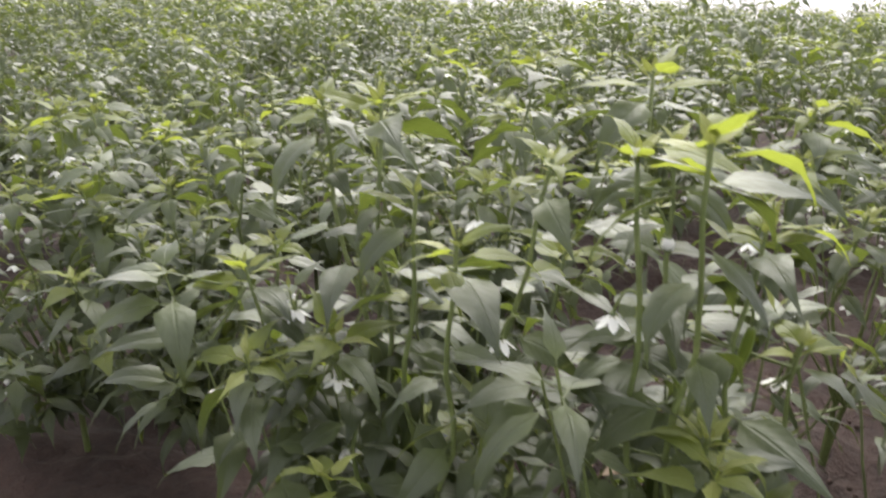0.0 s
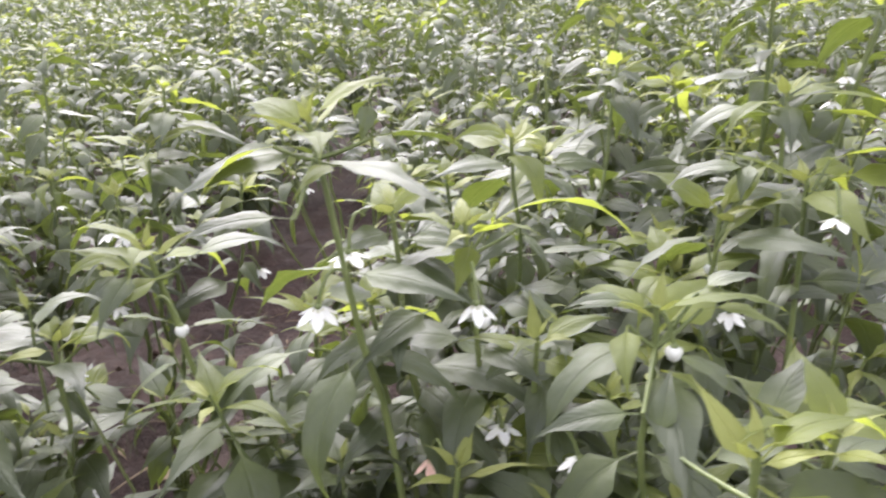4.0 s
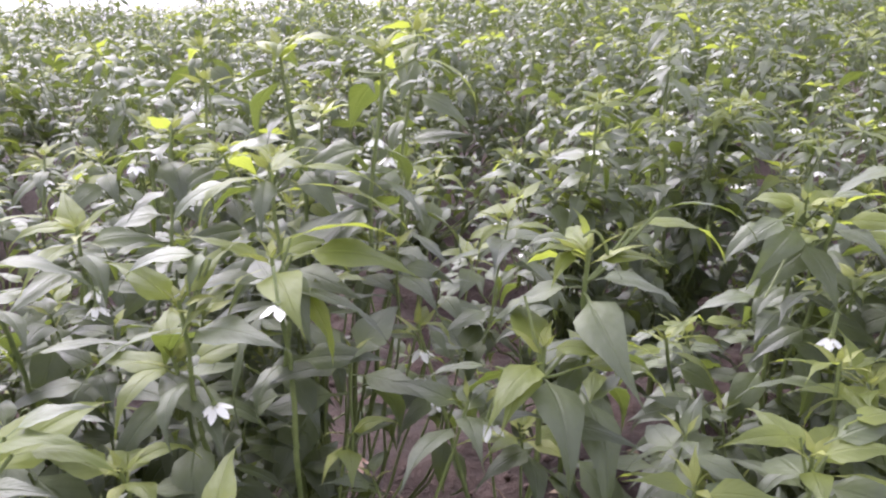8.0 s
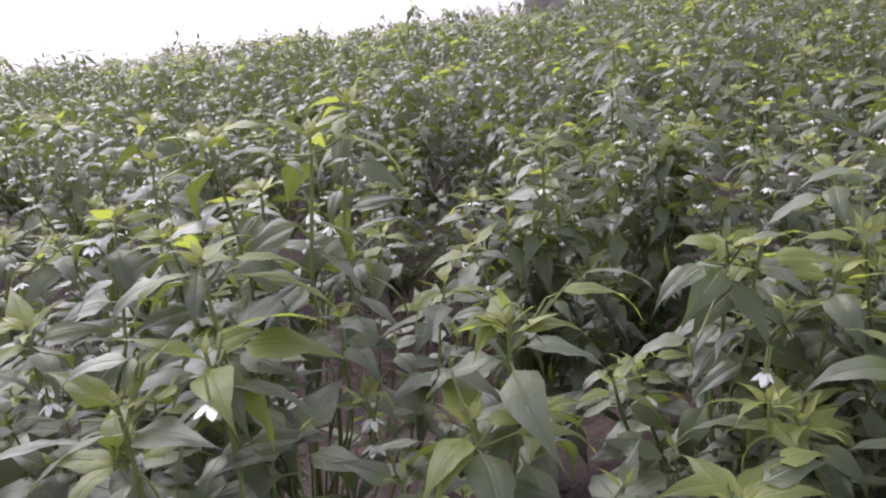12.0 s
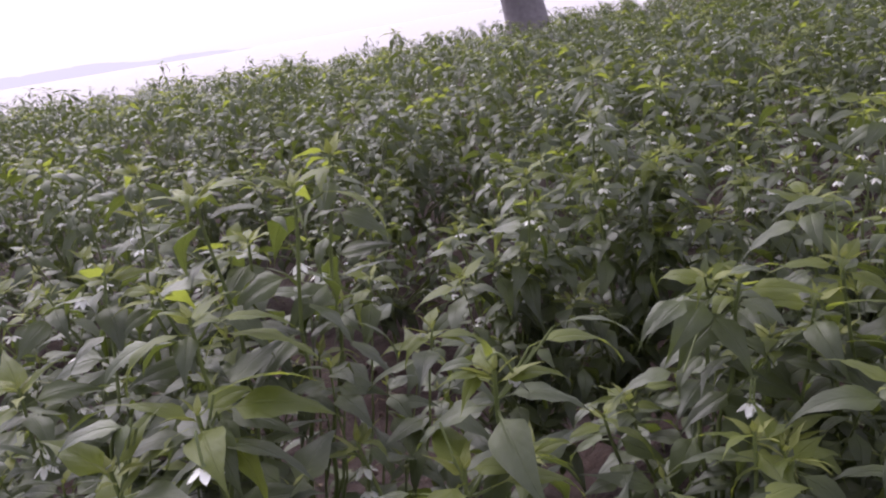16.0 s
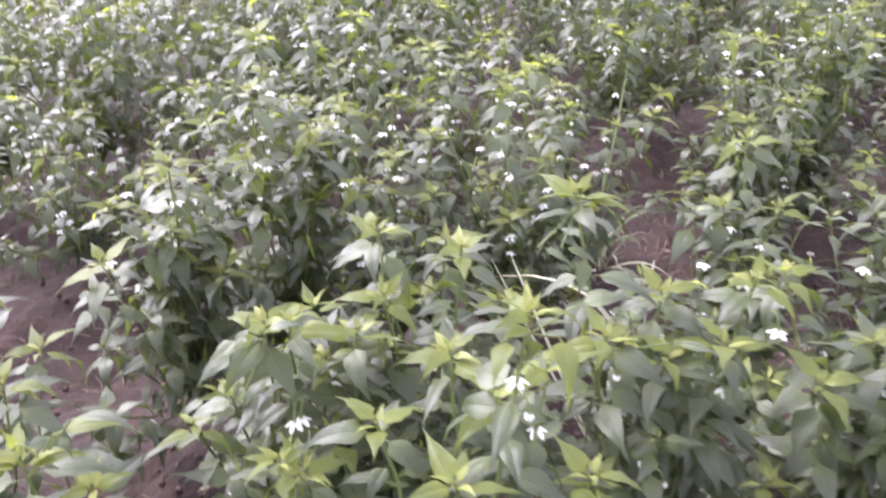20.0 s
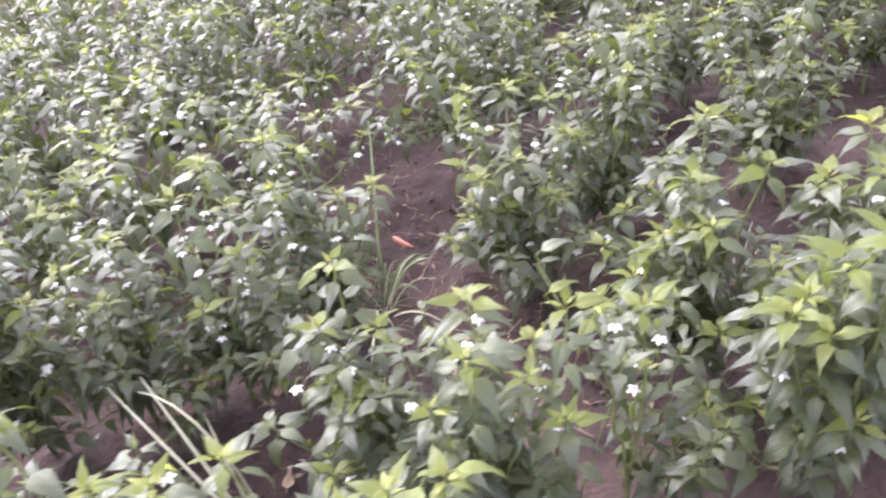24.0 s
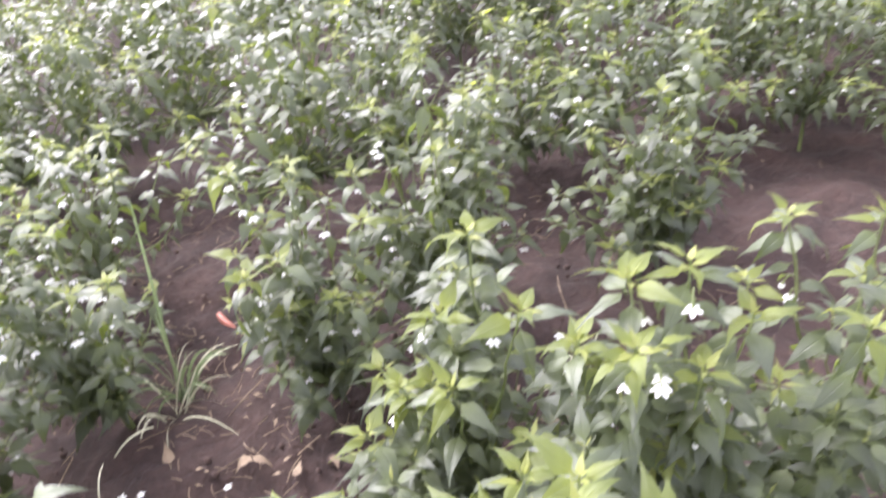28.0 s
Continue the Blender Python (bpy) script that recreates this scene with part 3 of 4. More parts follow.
near_plant(5, (-0.27, 0.62), [(-0.315, 0.548, 0.653), (-0.264, 0.662, 0.562), (-0.22, 0.60, 0.58), (-0.26, 0.56, 0.52)],
           [(-0.226, 0.556, 0.535), (-0.301, 0.545, 0.604, 1)],
           big=[(-0.319, 0.542, 0.643, -0.327, 0.504, 0.613), (-0.329, 0.542, 0.651, -0.357, 0.526, 0.633), (-0.231, 0.572, 0.577, -0.291, 0.529, 0.522), (-0.263, 0.550, 0.549, -0.316, 0.527, 0.535), (-0.294, 0.551, 0.644, -0.235, 0.577, 0.633), (-0.174, 0.583, 0.583, -0.227, 0.550, 0.549), (-0.260, 0.565, 0.573, -0.316, 0.531, 0.510), (-0.300, 0.547, 0.638, -0.346, 0.506, 0.606)], inner=28)
near_plant(6, (-0.14, 0.56), [(-0.192, 0.507, 0.735), (-0.129, 0.56, 0.665), (-0.17, 0.56, 0.675), (-0.09, 0.55, 0.60), (-0.13, 0.50, 0.55), (-0.20, 0.60, 0.60)],
           [(-0.15, 0.527, 0.532, 2), (-0.067, 0.507, 0.553), (-0.12, 0.525, 0.632), (-0.185, 0.523, 0.661), (-0.112, 0.553, 0.538)],
           big=[(-0.207, 0.498, 0.724, -0.239, 0.477, 0.700), (-0.197, 0.487, 0.692, -0.254, 0.463, 0.680), (-0.146, 0.544, 0.620, -0.178, 0.500, 0.595), (-0.102, 0.574, 0.656, -0.081, 0.557, 0.628), (-0.164, 0.511, 0.724, -0.115, 0.521, 0.710), (-0.178, 0.501, 0.714, -0.190, 0.473, 0.703), (-0.125, 0.557, 0.655, -0.128, 0.525, 0.631), (-0.116, 0.561, 0.663, -0.039, 0.580, 0.649)], inner=28)
near_plant(7, (0.00, 0.52), [(-0.033, 0.495, 0.646), (-0.008, 0.405, 0.635), (0.03, 0.44, 0.62), (0.05, 0.53, 0.57), (-0.05, 0.56, 0.56)],
           [(0.027, 0.673, 0.498), (-0.025, 0.491, 0.628, 1)],
           big=[(-0.044, 0.495, 0.649, -0.077, 0.488, 0.646), (-0.046, 0.490, 0.640, -0.050, 0.451, 0.622), (-0.015, 0.500, 0.652, 0.019, 0.516, 0.651), (-0.013, 0.498, 0.645, 0.028, 0.498, 0.628), (-0.042, 0.449, 0.620, -0.089, 0.437, 0.609), (0.007, 0.453, 0.610, 0.035, 0.488, 0.631), (-0.035, 0.446, 0.608, -0.028, 0.476, 0.628)], lush=1.1)
near_plant(8, (0.06, 0.70), [(0.077, 0.673, 0.657), (0.076, 0.734, 0.702), (0.022, 0.654, 0.64), (0.00, 0.70, 0.58), (0.10, 0.76, 0.60), (-0.02, 0.62, 0.55)],
           [(0.116, 0.721, 0.468, 2), (0.083, 0.625, 0.644), (0.021, 0.667, 0.596, 1), (-0.083, 0.814, 0.576)],
           big=[(0.083, 0.670, 0.652, 0.095, 0.636, 0.605), (0.087, 0.668, 0.647, 0.109, 0.652, 0.582), (0.090, 0.671, 0.656, 0.170, 0.651, 0.634), (0.090, 0.674, 0.667, 0.159, 0.673, 0.660), (0.088, 0.727, 0.687, 0.169, 0.703, 0.654), (0.070, 0.671, 0.649, 0.015, 0.644, 0.610), (0.056, 0.733, 0.691, 0.006, 0.726, 0.650), (0.075, 0.731, 0.694, 0.070, 0.688, 0.662), (0.091, 0.730, 0.698, 0.153, 0.715, 0.680), (0.043, 0.659, 0.663, -0.015, 0.661, 0.644), (0.041, 0.662, 0.670, 0.030, 0.643, 0.644)], lush=1.15)
near_plant(9, (0.05, 0.95), [(0.165, 0.822, 0.767), (0.084, 0.834, 0.772), (0.202, 0.922, 0.774), (0.11, 0.92, 0.705), (0.02, 0.90, 0.68), (0.06, 0.96, 0.66)],
           [(0.154, 0.859, 0.689)],
           big=[(0.188, 0.815, 0.757, 0.232, 0.792, 0.711), (0.144, 0.817, 0.745, 0.155, 0.789, 0.732), (0.090, 0.833, 0.771, 0.143, 0.823, 0.765), (0.143, 0.819, 0.749, 0.082, 0.823, 0.737), (0.205, 0.919, 0.767, 0.231, 0.916, 0.768), (0.166, 0.809, 0.733, 0.209, 0.815, 0.736), (0.076, 0.833, 0.766, 0.050, 0.828, 0.742)])
near_plant(10, (-0.10, 0.82), [(-0.098, 0.852, 0.633), (-0.115, 0.708, 0.678), (-0.028, 0.938, 0.698), (-0.18, 0.80, 0.62), (-0.24, 0.90, 0.60)])
near_plant(11, (0.24, 0.67), [(0.269, 0.634, 0.657), (0.237, 0.617, 0.603), (0.172, 0.752, 0.562), (0.30, 0.70, 0.55)],
           [(0.201, 0.616, 0.557), (0.281, 0.632, 0.65, 1), (0.174, 0.752, 0.54)], fullness=0.6,
           big=[(0.261, 0.637, 0.662, 0.229, 0.639, 0.655), (0.260, 0.636, 0.658, 0.240, 0.612, 0.642), (0.294, 0.634, 0.668, 0.355, 0.627, 0.642), (0.298, 0.634, 0.667, 0.304, 0.617, 0.653), (0.269, 0.636, 0.662, 0.260, 0.644, 0.682), (0.279, 0.629, 0.648, 0.291, 0.632, 0.631), (0.252, 0.615, 0.604, 0.305, 0.604, 0.595), (0.251, 0.610, 0.590, 0.311, 0.603, 0.565), (0.232, 0.615, 0.595, 0.200, 0.569, 0.574), (0.207, 0.618, 0.593, 0.158, 0.621, 0.584), (0.228, 0.629, 0.633, 0.212, 0.625, 0.616), (0.178, 0.750, 0.560, 0.194, 0.738, 0.532), (0.310, 0.631, 0.679, 0.358, 0.598, 0.666)])
near_plant(12, (0.49, 0.80), [(0.452, 0.867, 0.472), (0.546, 0.757, 0.564), (0.487, 0.752, 0.636), (0.512, 0.745, 0.632), (0.40, 0.80, 0.50), (0.56, 0.84, 0.58), (0.58, 0.74, 0.60)],
           [(0.491, 0.704, 0.538), (0.501, 0.715, 0.53), (0.584, 0.847, 0.45)],
           big=[(0.441, 0.869, 0.474, 0.417, 0.878, 0.488), (0.429, 0.870, 0.470, 0.387, 0.866, 0.443), (0.464, 0.867, 0.477, 0.522, 0.854, 0.465), (0.466, 0.852, 0.436, 0.425, 0.850, 0.413), (0.450, 0.715, 0.637, 0.407, 0.702, 0.611), (0.477, 0.715, 0.647, 0.522, 0.705, 0.637), (0.465, 0.718, 0.650, 0.471, 0.724, 0.670), (0.523, 0.759, 0.560, 0.484, 0.753, 0.527), (0.507, 0.748, 0.525, 0.446, 0.745, 0.490), (0.561, 0.752, 0.556, 0.590, 0.739, 0.532), (0.466, 0.759, 0.621, 0.418, 0.750, 0.580), (0.446, 0.727, 0.567, 0.386, 0.738, 0.545)])
near_plant(13, (0.43, 0.60), [(0.391, 0.572, 0.536), (0.45, 0.56, 0.50), (0.46, 0.65, 0.55)],
           big=[(0.385, 0.577, 0.546, 0.335, 0.581, 0.539), (0.398, 0.573, 0.542, 0.455, 0.566, 0.545), (0.413, 0.575, 0.553, 0.457, 0.577, 0.547)])
near_plant(14, (0.68, 0.79), [(0.650, 0.845, 0.655), (0.712, 0.748, 0.66), (0.62, 0.76, 0.62), (0.74, 0.84, 0.62), (0.76, 0.74, 0.58)],
           big=[(0.632, 0.786, 0.667, 0.575, 0.796, 0.651)])
near_plant(15, (0.62, 0.57), [(0.64, 0.503, 0.742), (0.65, 0.662, 0.60), (0.547, 0.613, 0.586), (0.70, 0.56, 0.63), (0.57, 0.50, 0.60), (0.66, 0.44, 0.62)], [(0.695, 0.566, 0.549), (0.635, 0.512, 0.674)],
           big=[(0.653, 0.484, 0.726, 0.632, 0.433, 0.699), (0.621, 0.500, 0.727, 0.586, 0.474, 0.706), (0.630, 0.507, 0.741, 0.589, 0.525, 0.738), (0.671, 0.490, 0.744, 0.715, 0.468, 0.743), (0.610, 0.422, 0.620, 0.639, 0.371, 0.606), (0.546, 0.454, 0.621, 0.570, 0.413, 0.617)])
near_plant(16, (0.88, 0.65), [(0.833, 0.704, 0.715), (0.861, 0.641, 0.55), (0.909, 0.637, 0.60), (0.987, 0.579, 0.622), (0.80, 0.60, 0.60), (0.92, 0.55, 0.58)], [(0.983, 0.536, 0.58), (0.999, 0.602, 0.603)],
           big=[(0.831, 0.698, 0.706, 0.879, 0.661, 0.688), (0.798, 0.682, 0.665, 0.828, 0.651, 0.643), (0.848, 0.558, 0.599, 0.895, 0.520, 0.579), (0.775, 0.692, 0.667, 0.806, 0.661, 0.639), (0.829, 0.702, 0.710, 0.866, 0.668, 0.682), (0.990, 0.573, 0.615, 0.991, 0.526, 0.586)])
near_plant(17, (1.20, 0.50), [(1.281, 0.411, 0.63), (1.224, 0.459, 0.59), (1.175, 0.539, 0.50), (1.06, 0.60, 0.60), (1.12, 0.46, 0.58)],
           big=[(1.284, 0.412, 0.632, 1.343, 0.378, 0.616), (1.260, 0.419, 0.630, 1.216, 0.384, 0.593)])
near_plant(18, (1.28, 0.84), [(1.298, 0.884, 0.622), (1.246, 0.863, 0.53), (1.24, 0.814, 0.45), (1.33, 0.82, 0.52)], [(1.182, 0.827, 0.455), (1.255, 0.85, 0.491)],
           big=[(1.279, 0.886, 0.615, 1.227, 0.872, 0.585), (1.338, 0.886, 0.646, 1.376, 0.857, 0.625)])
near_plant(19, (1.39, 0.62), [(1.424, 0.651, 0.652), (1.388, 0.685, 0.57), (1.376, 0.561, 0.631), (1.318, 0.565, 0.572), (1.46, 0.56, 0.56)], [(1.318, 0.658, 0.495), (1.267, 0.792, 0.48)],
           big=[(1.394, 0.696, 0.577, 1.351, 0.691, 0.547), (1.386, 0.561, 0.637, 1.454, 0.526, 0.622)])
near_plant(20, (1.53, 0.56), [(1.517, 0.55, 0.66), (1.50, 0.62, 0.56), (1.48, 0.50, 0.52)],
           big=[(1.501, 0.590, 0.719, 1.559, 0.578, 0.714), (1.498, 0.584, 0.710, 1.539, 0.570, 0.697), (1.494, 0.562, 0.675, 1.548, 0.552, 0.673)], inner=5)
near_plant(21, (1.66, 0.62), [(1.612, 0.634, 0.566), (1.695, 0.627, 0.527), (1.66, 0.57, 0.46)], [(1.683, 0.572, 0.505), (1.629, 0.606, 0.532)], fullness=0.55,
           big=[(1.607, 0.624, 0.550, 1.555, 0.594, 0.511), (1.649, 0.612, 0.494, 1.593, 0.574, 0.460), (1.701, 0.622, 0.521, 1.771, 0.621, 0.536), (1.649, 0.627, 0.564, 1.699, 0.624, 0.571), (1.703, 0.614, 0.509, 1.701, 0.586, 0.485)])
near_plant(22, (1.92, 0.45), [(1.888, 0.385, 0.70), (1.935, 0.40, 0.685), (1.85, 0.42, 0.665), (1.96, 0.36, 0.65), (1.791, 0.445, 0.592), (1.963, 0.45, 0.649), (2.021, 0.394, 0.60), (1.86, 0.48, 0.57), (1.94, 0.53, 0.58)],
           [(1.89, 0.36, 0.62), (2.054, 0.404, 0.516)],
           big=[(1.898, 0.372, 0.673, 1.925, 0.337, 0.645), (1.867, 0.371, 0.664, 1.840, 0.334, 0.657), (1.888, 0.368, 0.665, 1.885, 0.323, 0.650), (1.931, 0.387, 0.703, 1.988, 0.372, 0.676), (1.849, 0.392, 0.691, 1.795, 0.400, 0.690), (1.904, 0.377, 0.682, 1.965, 0.359, 0.670), (2.032, 0.391, 0.598, 2.056, 0.351, 0.561)], lush=1.2)
near_plant(23, (2.14, 0.60), [(2.103, 0.573, 0.645), (2.146, 0.652, 0.675), (2.213, 0.629, 0.687), (2.18, 0.55, 0.60), (2.08, 0.66, 0.60), (2.27, 0.58, 0.62)],
           [(2.124, 0.553, 0.609), (2.101, 0.521, 0.634), (2.177, 0.575, 0.669)],
           big=[(2.094, 0.565, 0.631, 2.073, 0.526, 0.603), (2.125, 0.567, 0.641, 2.176, 0.558, 0.639), (2.082, 0.571, 0.637, 2.036, 0.564, 0.615)], inner=42, lush=1.2)
near_plant(24, (1.98, 0.84), [(1.884, 0.828, 0.472), (2.047, 0.917, 0.626), (1.975, 0.864, 0.544), (2.049, 0.75, 0.597), (1.94, 0.76, 0.50)],
           [(2.039, 0.842, 0.477), (1.94, 0.855, 0.519), (1.874, 0.867, 0.371)],
           big=[(1.959, 0.863, 0.539, 1.903, 0.859, 0.519), (2.025, 0.774, 0.628, 2.073, 0.775, 0.641)], inner=42, lush=1.2)
near_plant(44, (2.44, 0.62), [(2.36, 0.50, 0.62), (2.50, 0.54, 0.65), (2.40, 0.68, 0.66), (2.55, 0.66, 0.62), (2.46, 0.44, 0.58)], inner=30)
near_plant(45, (2.72, 0.60), [(2.66, 0.50, 0.62), (2.80, 0.52, 0.64), (2.70, 0.68, 0.66), (2.84, 0.66, 0.60)], inner=20)
# ---- second row ----
near_plant(31, (-0.42, 1.30), [(-0.467, 1.315, 0.65), (-0.376, 1.292, 0.63), (-0.30, 1.35, 0.60), (-0.50, 1.22, 0.58)], [(-0.467, 1.315, 0.613), (-0.376, 1.292, 0.592)])
near_plant(32, (-0.06, 1.17), [(-0.107, 1.146, 0.67), (-0.043, 1.242, 0.748), (-0.02, 1.10, 0.72), (-0.18, 1.20, 0.62), (0.06, 1.20, 0.64)], [(-0.044, 1.163, 0.66), (-0.105, 1.185, 0.62)])
near_plant(33, (0.42, 1.30), [(0.47, 1.195, 0.65), (0.474, 1.45, 0.52), (0.38, 1.30, 0.56), (0.44, 1.24, 0.50), (0.50, 1.30, 0.58)],
           [(0.358, 1.322, 0.451), (0.535, 1.24, 0.512), (0.414, 1.456, 0.509)])
near_plant(34, (0.65, 1.39), [(0.639, 1.362, 0.685), (0.697, 1.487, 0.749), (0.60, 1.28, 0.60), (0.72, 1.32, 0.58)], [(0.708, 1.455, 0.684), (0.621, 1.298, 0.58), (0.686, 1.412, 0.66)])
near_plant(35, (0.88, 1.36), [(0.912, 1.39, 0.617), (0.775, 1.23, 0.46), (0.86, 1.28, 0.55), (0.96, 1.32, 0.56), (0.84, 1.48, 0.58)], [(0.809, 1.427, 0.447), (0.766, 1.237, 0.374), (0.943, 1.477, 0.527), (0.892, 1.402, 0.544)])
near_plant(36, (1.10, 1.30), [(1.073, 1.225, 0.39), (1.098, 1.261, 0.63), (1.17, 1.40, 0.62), (1.01, 1.42, 0.69), (1.18, 1.24, 0.48)],
           [(1.155, 1.384, 0.481), (1.089, 1.362, 0.487), (1.148, 1.37, 0.487), (1.098, 1.261, 0.609)])
near_plant(37, (1.39, 1.42), [(1.287, 1.332, 0.548), (1.385, 1.519, 0.529), (1.495, 1.305, 0.50), (1.351, 1.60, 0.545), (1.31, 1.45, 0.61), (1.42, 1.34, 0.48)],
           [(1.36, 1.516, 0.479), (1.288, 1.273, 0.436), (1.393, 1.329, 0.383), (1.512, 1.458, 0.50)], inner=32)
near_plant(38, (1.82, 1.29), [(1.752, 1.343, 0.622), (1.867, 1.193, 0.39), (1.773, 1.237, 0.36), (1.785, 1.374, 0.50), (1.967, 1.282, 0.48), (1.86, 1.36, 0.60), (1.72, 1.24, 0.46)],
           [(1.887, 1.287, 0.47), (1.77, 1.276, 0.555)],
           big=[(1.889, 1.183, 0.364, 1.904, 1.133, 0.311), (1.780, 1.227, 0.311, 1.772, 1.193, 0.277), (1.759, 1.229, 0.309, 1.693, 1.214, 0.271), (1.741, 1.347, 0.626, 1.710, 1.301, 0.567)], inner=40)
near_plant(39, (2.12, 1.36), [(2.121, 1.256, 0.59), (2.05, 1.42, 0.64), (2.17, 1.42, 0.74), (2.25, 1.42, 0.61), (2.33, 1.44, 0.61), (2.21, 1.40, 0.50), (2.05, 1.36, 0.40), (1.98, 1.40, 0.52)], [(2.143, 1.251, 0.545), (2.06, 1.46, 0.509)], inner=40)
near_plant(40, (2.67, 1.36), [(2.607, 1.186, 0.482), (2.48, 1.40, 0.60), (2.59, 1.42, 0.60), (2.82, 1.40, 0.60), (2.77, 1.38, 0.38), (2.63, 1.30, 0.34), (2.90, 1.46, 0.52), (2.66, 1.32, 0.54)], inner=40)

# ---- the rows behind ----
mid_kinds = []
for k in range(6):
    r = random.Random(100 + k)
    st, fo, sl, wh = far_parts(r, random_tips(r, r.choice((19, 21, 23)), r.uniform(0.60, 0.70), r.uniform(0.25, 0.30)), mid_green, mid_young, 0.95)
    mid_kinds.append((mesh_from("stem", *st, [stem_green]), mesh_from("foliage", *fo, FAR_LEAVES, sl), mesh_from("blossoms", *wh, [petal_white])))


def mid_plant(r, x, y):
    st, fo, wh = mid_kinds[r.randrange(6)]
    plant = new("chili_plant")
    plant.matrix_basis = Matrix.Translation((x, y, 0)) @ Matrix.Rotation(r.uniform(0, 6.28), 4, "Z") @ Matrix.Scale(r.uniform(0.92, 1.14) * (0.96 if y < 1.8 else 1.0 if y < 2.4 else 1.06 if y < 3 else 1.12), 4)
    tagged(plant, "leafy green chili plant dotted with small white flowers", "chili plant", "chili plants in the field")
    part("stem", st, plant)
    part("foliage", fo, plant)
    part("blossoms", wh, plant, None, "small white flowers")


r = random.Random(5)
# Rows at negative y stay out of view, added to block light from behind.
for y0, spans in ((-1.78, ((-3.0, 4.0),)), (-1.08, ((-3.0, 4.2),)), (-0.38, ((-2.6, 3.8),)), (0.6, ((-2.6, -1.3), (3.0, 3.8))), (1.3, ((-3.6, -0.95), (3.5, 4.8))), (2.0, ((-4.6, -0.75), (-0.35, 0.0), (0.36, 1.33), (1.92, 5.2))), (2.7, ((-5.2, 5.8),)), (3.4, ((-5.8, 6.4),))):
    for a, b in spans:
        x = a
        while x < b:
            mid_plant(r, x + r.uniform(-0.06, 0.06), y0 + r.uniform(-0.09, 0.09))
            x += r.uniform(0.28, 0.42)
for x, y in ((3.42, 1.66), (3.78, 1.62), (4.10, 1.55)):
    mid_plant(r, x, y)

far_kinds = []
for k in range(4):
    r = random.Random(200 + k)
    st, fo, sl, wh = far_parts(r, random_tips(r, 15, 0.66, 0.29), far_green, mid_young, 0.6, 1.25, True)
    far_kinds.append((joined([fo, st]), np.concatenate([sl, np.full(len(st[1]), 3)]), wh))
pieces, slots, whites = [], [], []
r = random.Random(9)
y = 4.1
while y < 26:
    x = max(-1.2 * y - 4, (y - 14) * 1.4) if y > 14 else -1.2 * y - 4
    while x < 1.2 * y + 6:
        fo, sl, wh = far_kinds[r.randrange(4)]
        m = Matrix.Translation((x + r.uniform(-0.1, 0.1), y + r.uniform(-0.12, 0.12), 0)) @ Matrix.Rotation(r.uniform(0, 6.28), 4, "Z") @ Matrix.Scale(r.uniform(0.88, 1.07) * (1.17 if y < 8.6 else 0.92 if y > 8.6 else 1.0) * (1 + 0.05 * min(1.0, max(0.0, 1 - x)) + 0.09 * min(1.0, max(0.0, (-x - 2.5) / 2.5))), 4)
        pieces.append(moved(fo, m))
        slots.append(sl)
        whites.append(moved(wh, m))
        x += r.uniform(0.30, 0.45) * (1 + 0.05 * y)
    y += 0.7 if y < 12 else 1.4
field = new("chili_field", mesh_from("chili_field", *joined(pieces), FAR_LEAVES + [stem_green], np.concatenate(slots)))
tagged(field, "dense rows of green chili plants reaching into the mist", "crop", kind="stuff")
part("blossoms", mesh_from("blossoms", *joined(whites), [petal_white]), field, None, "small white flowers")

# ---- small things on the soil ----
def blade(r, foot, tip, width, bow):
    """A grass blade or straw, bowed, with a folded section."""
    a, b = Vector(foot), Vector(tip)
    arc = bezier(a, a.lerp(b, 0.5) + Vector(bow), b, 9)
    t = np.linspace(0, 1, 9)
    side = (b - a).cross(Vector((r.uniform(-1, 1), r.uniform(-1, 1), 0.2))).normalized()
    w = width * np.sin(np.pi * (0.12 + 0.86 * t)) ** 0.6
    v = np.array([-1.0, 0.0, 1.0])
    verts = arc[:, None] + np.array(side)[None, None] * (w[:, None] * v[None, :])[:, :, None]
    verts[:, 1, 2] -= w * 0.5
    uv = np.stack(np.meshgrid(v * 0.5 + 0.5, t), -1).reshape(-1, 2)
    return verts.reshape(-1, 3), grid_quads(9, 3), uv


def grass_tuft(seed, foot, tips, mat, width, label):
    r = random.Random(seed)
    tuft = new("grass_tuft")
    tuft.location = (*foot, 0)
    tagged(tuft, label, "grass")
    for tip in tips:
        start = (r.uniform(-0.015, 0.015), r.uniform(-0.015, 0.015), 0.02)
        bow = tip[3:] or (r.uniform(-0.02, 0.02), r.uniform(-0.02, 0.02), 0.06)
        part("blade", mesh_from("blade", *blade(r, start, tip[:3], width, bow), [mat]), tuft)


def low_blades(seed, n, reach, height):
    r = random.Random(seed)
    out = []
    for _ in range(n):
        a, d = r.uniform(0, 6.28), reach * r.uniform(0.4, 1.0)
        out.append((d * math.cos(a), d * math.sin(a), height * r.uniform(0.2, 1.0), 0, 0, 0.10))
    return out


grass_tuft(1, (1.50, 1.48), [(0.06, 0.0, 0.56), (0.04, 0.02, 0.34), (0.02, -0.02, 0.30)] + low_blades(4, 18, 0.17, 0.22),
           grass_green, 0.0032, "tuft of tall grass blades in bare soil")
grass_tuft(2, (1.05, 0.84), [(-0.12, 0.21, 0.39, 0.08, -0.19, 0.34), (-0.15, 0.16, 0.46, 0, 0, 0), (-0.10, 0.18, 0.44, 0, 0, 0), (-0.02, 0.08, 0.40, 0, 0, 0)],
           straw, 0.0036, "tuft of pale dry straws between plants")
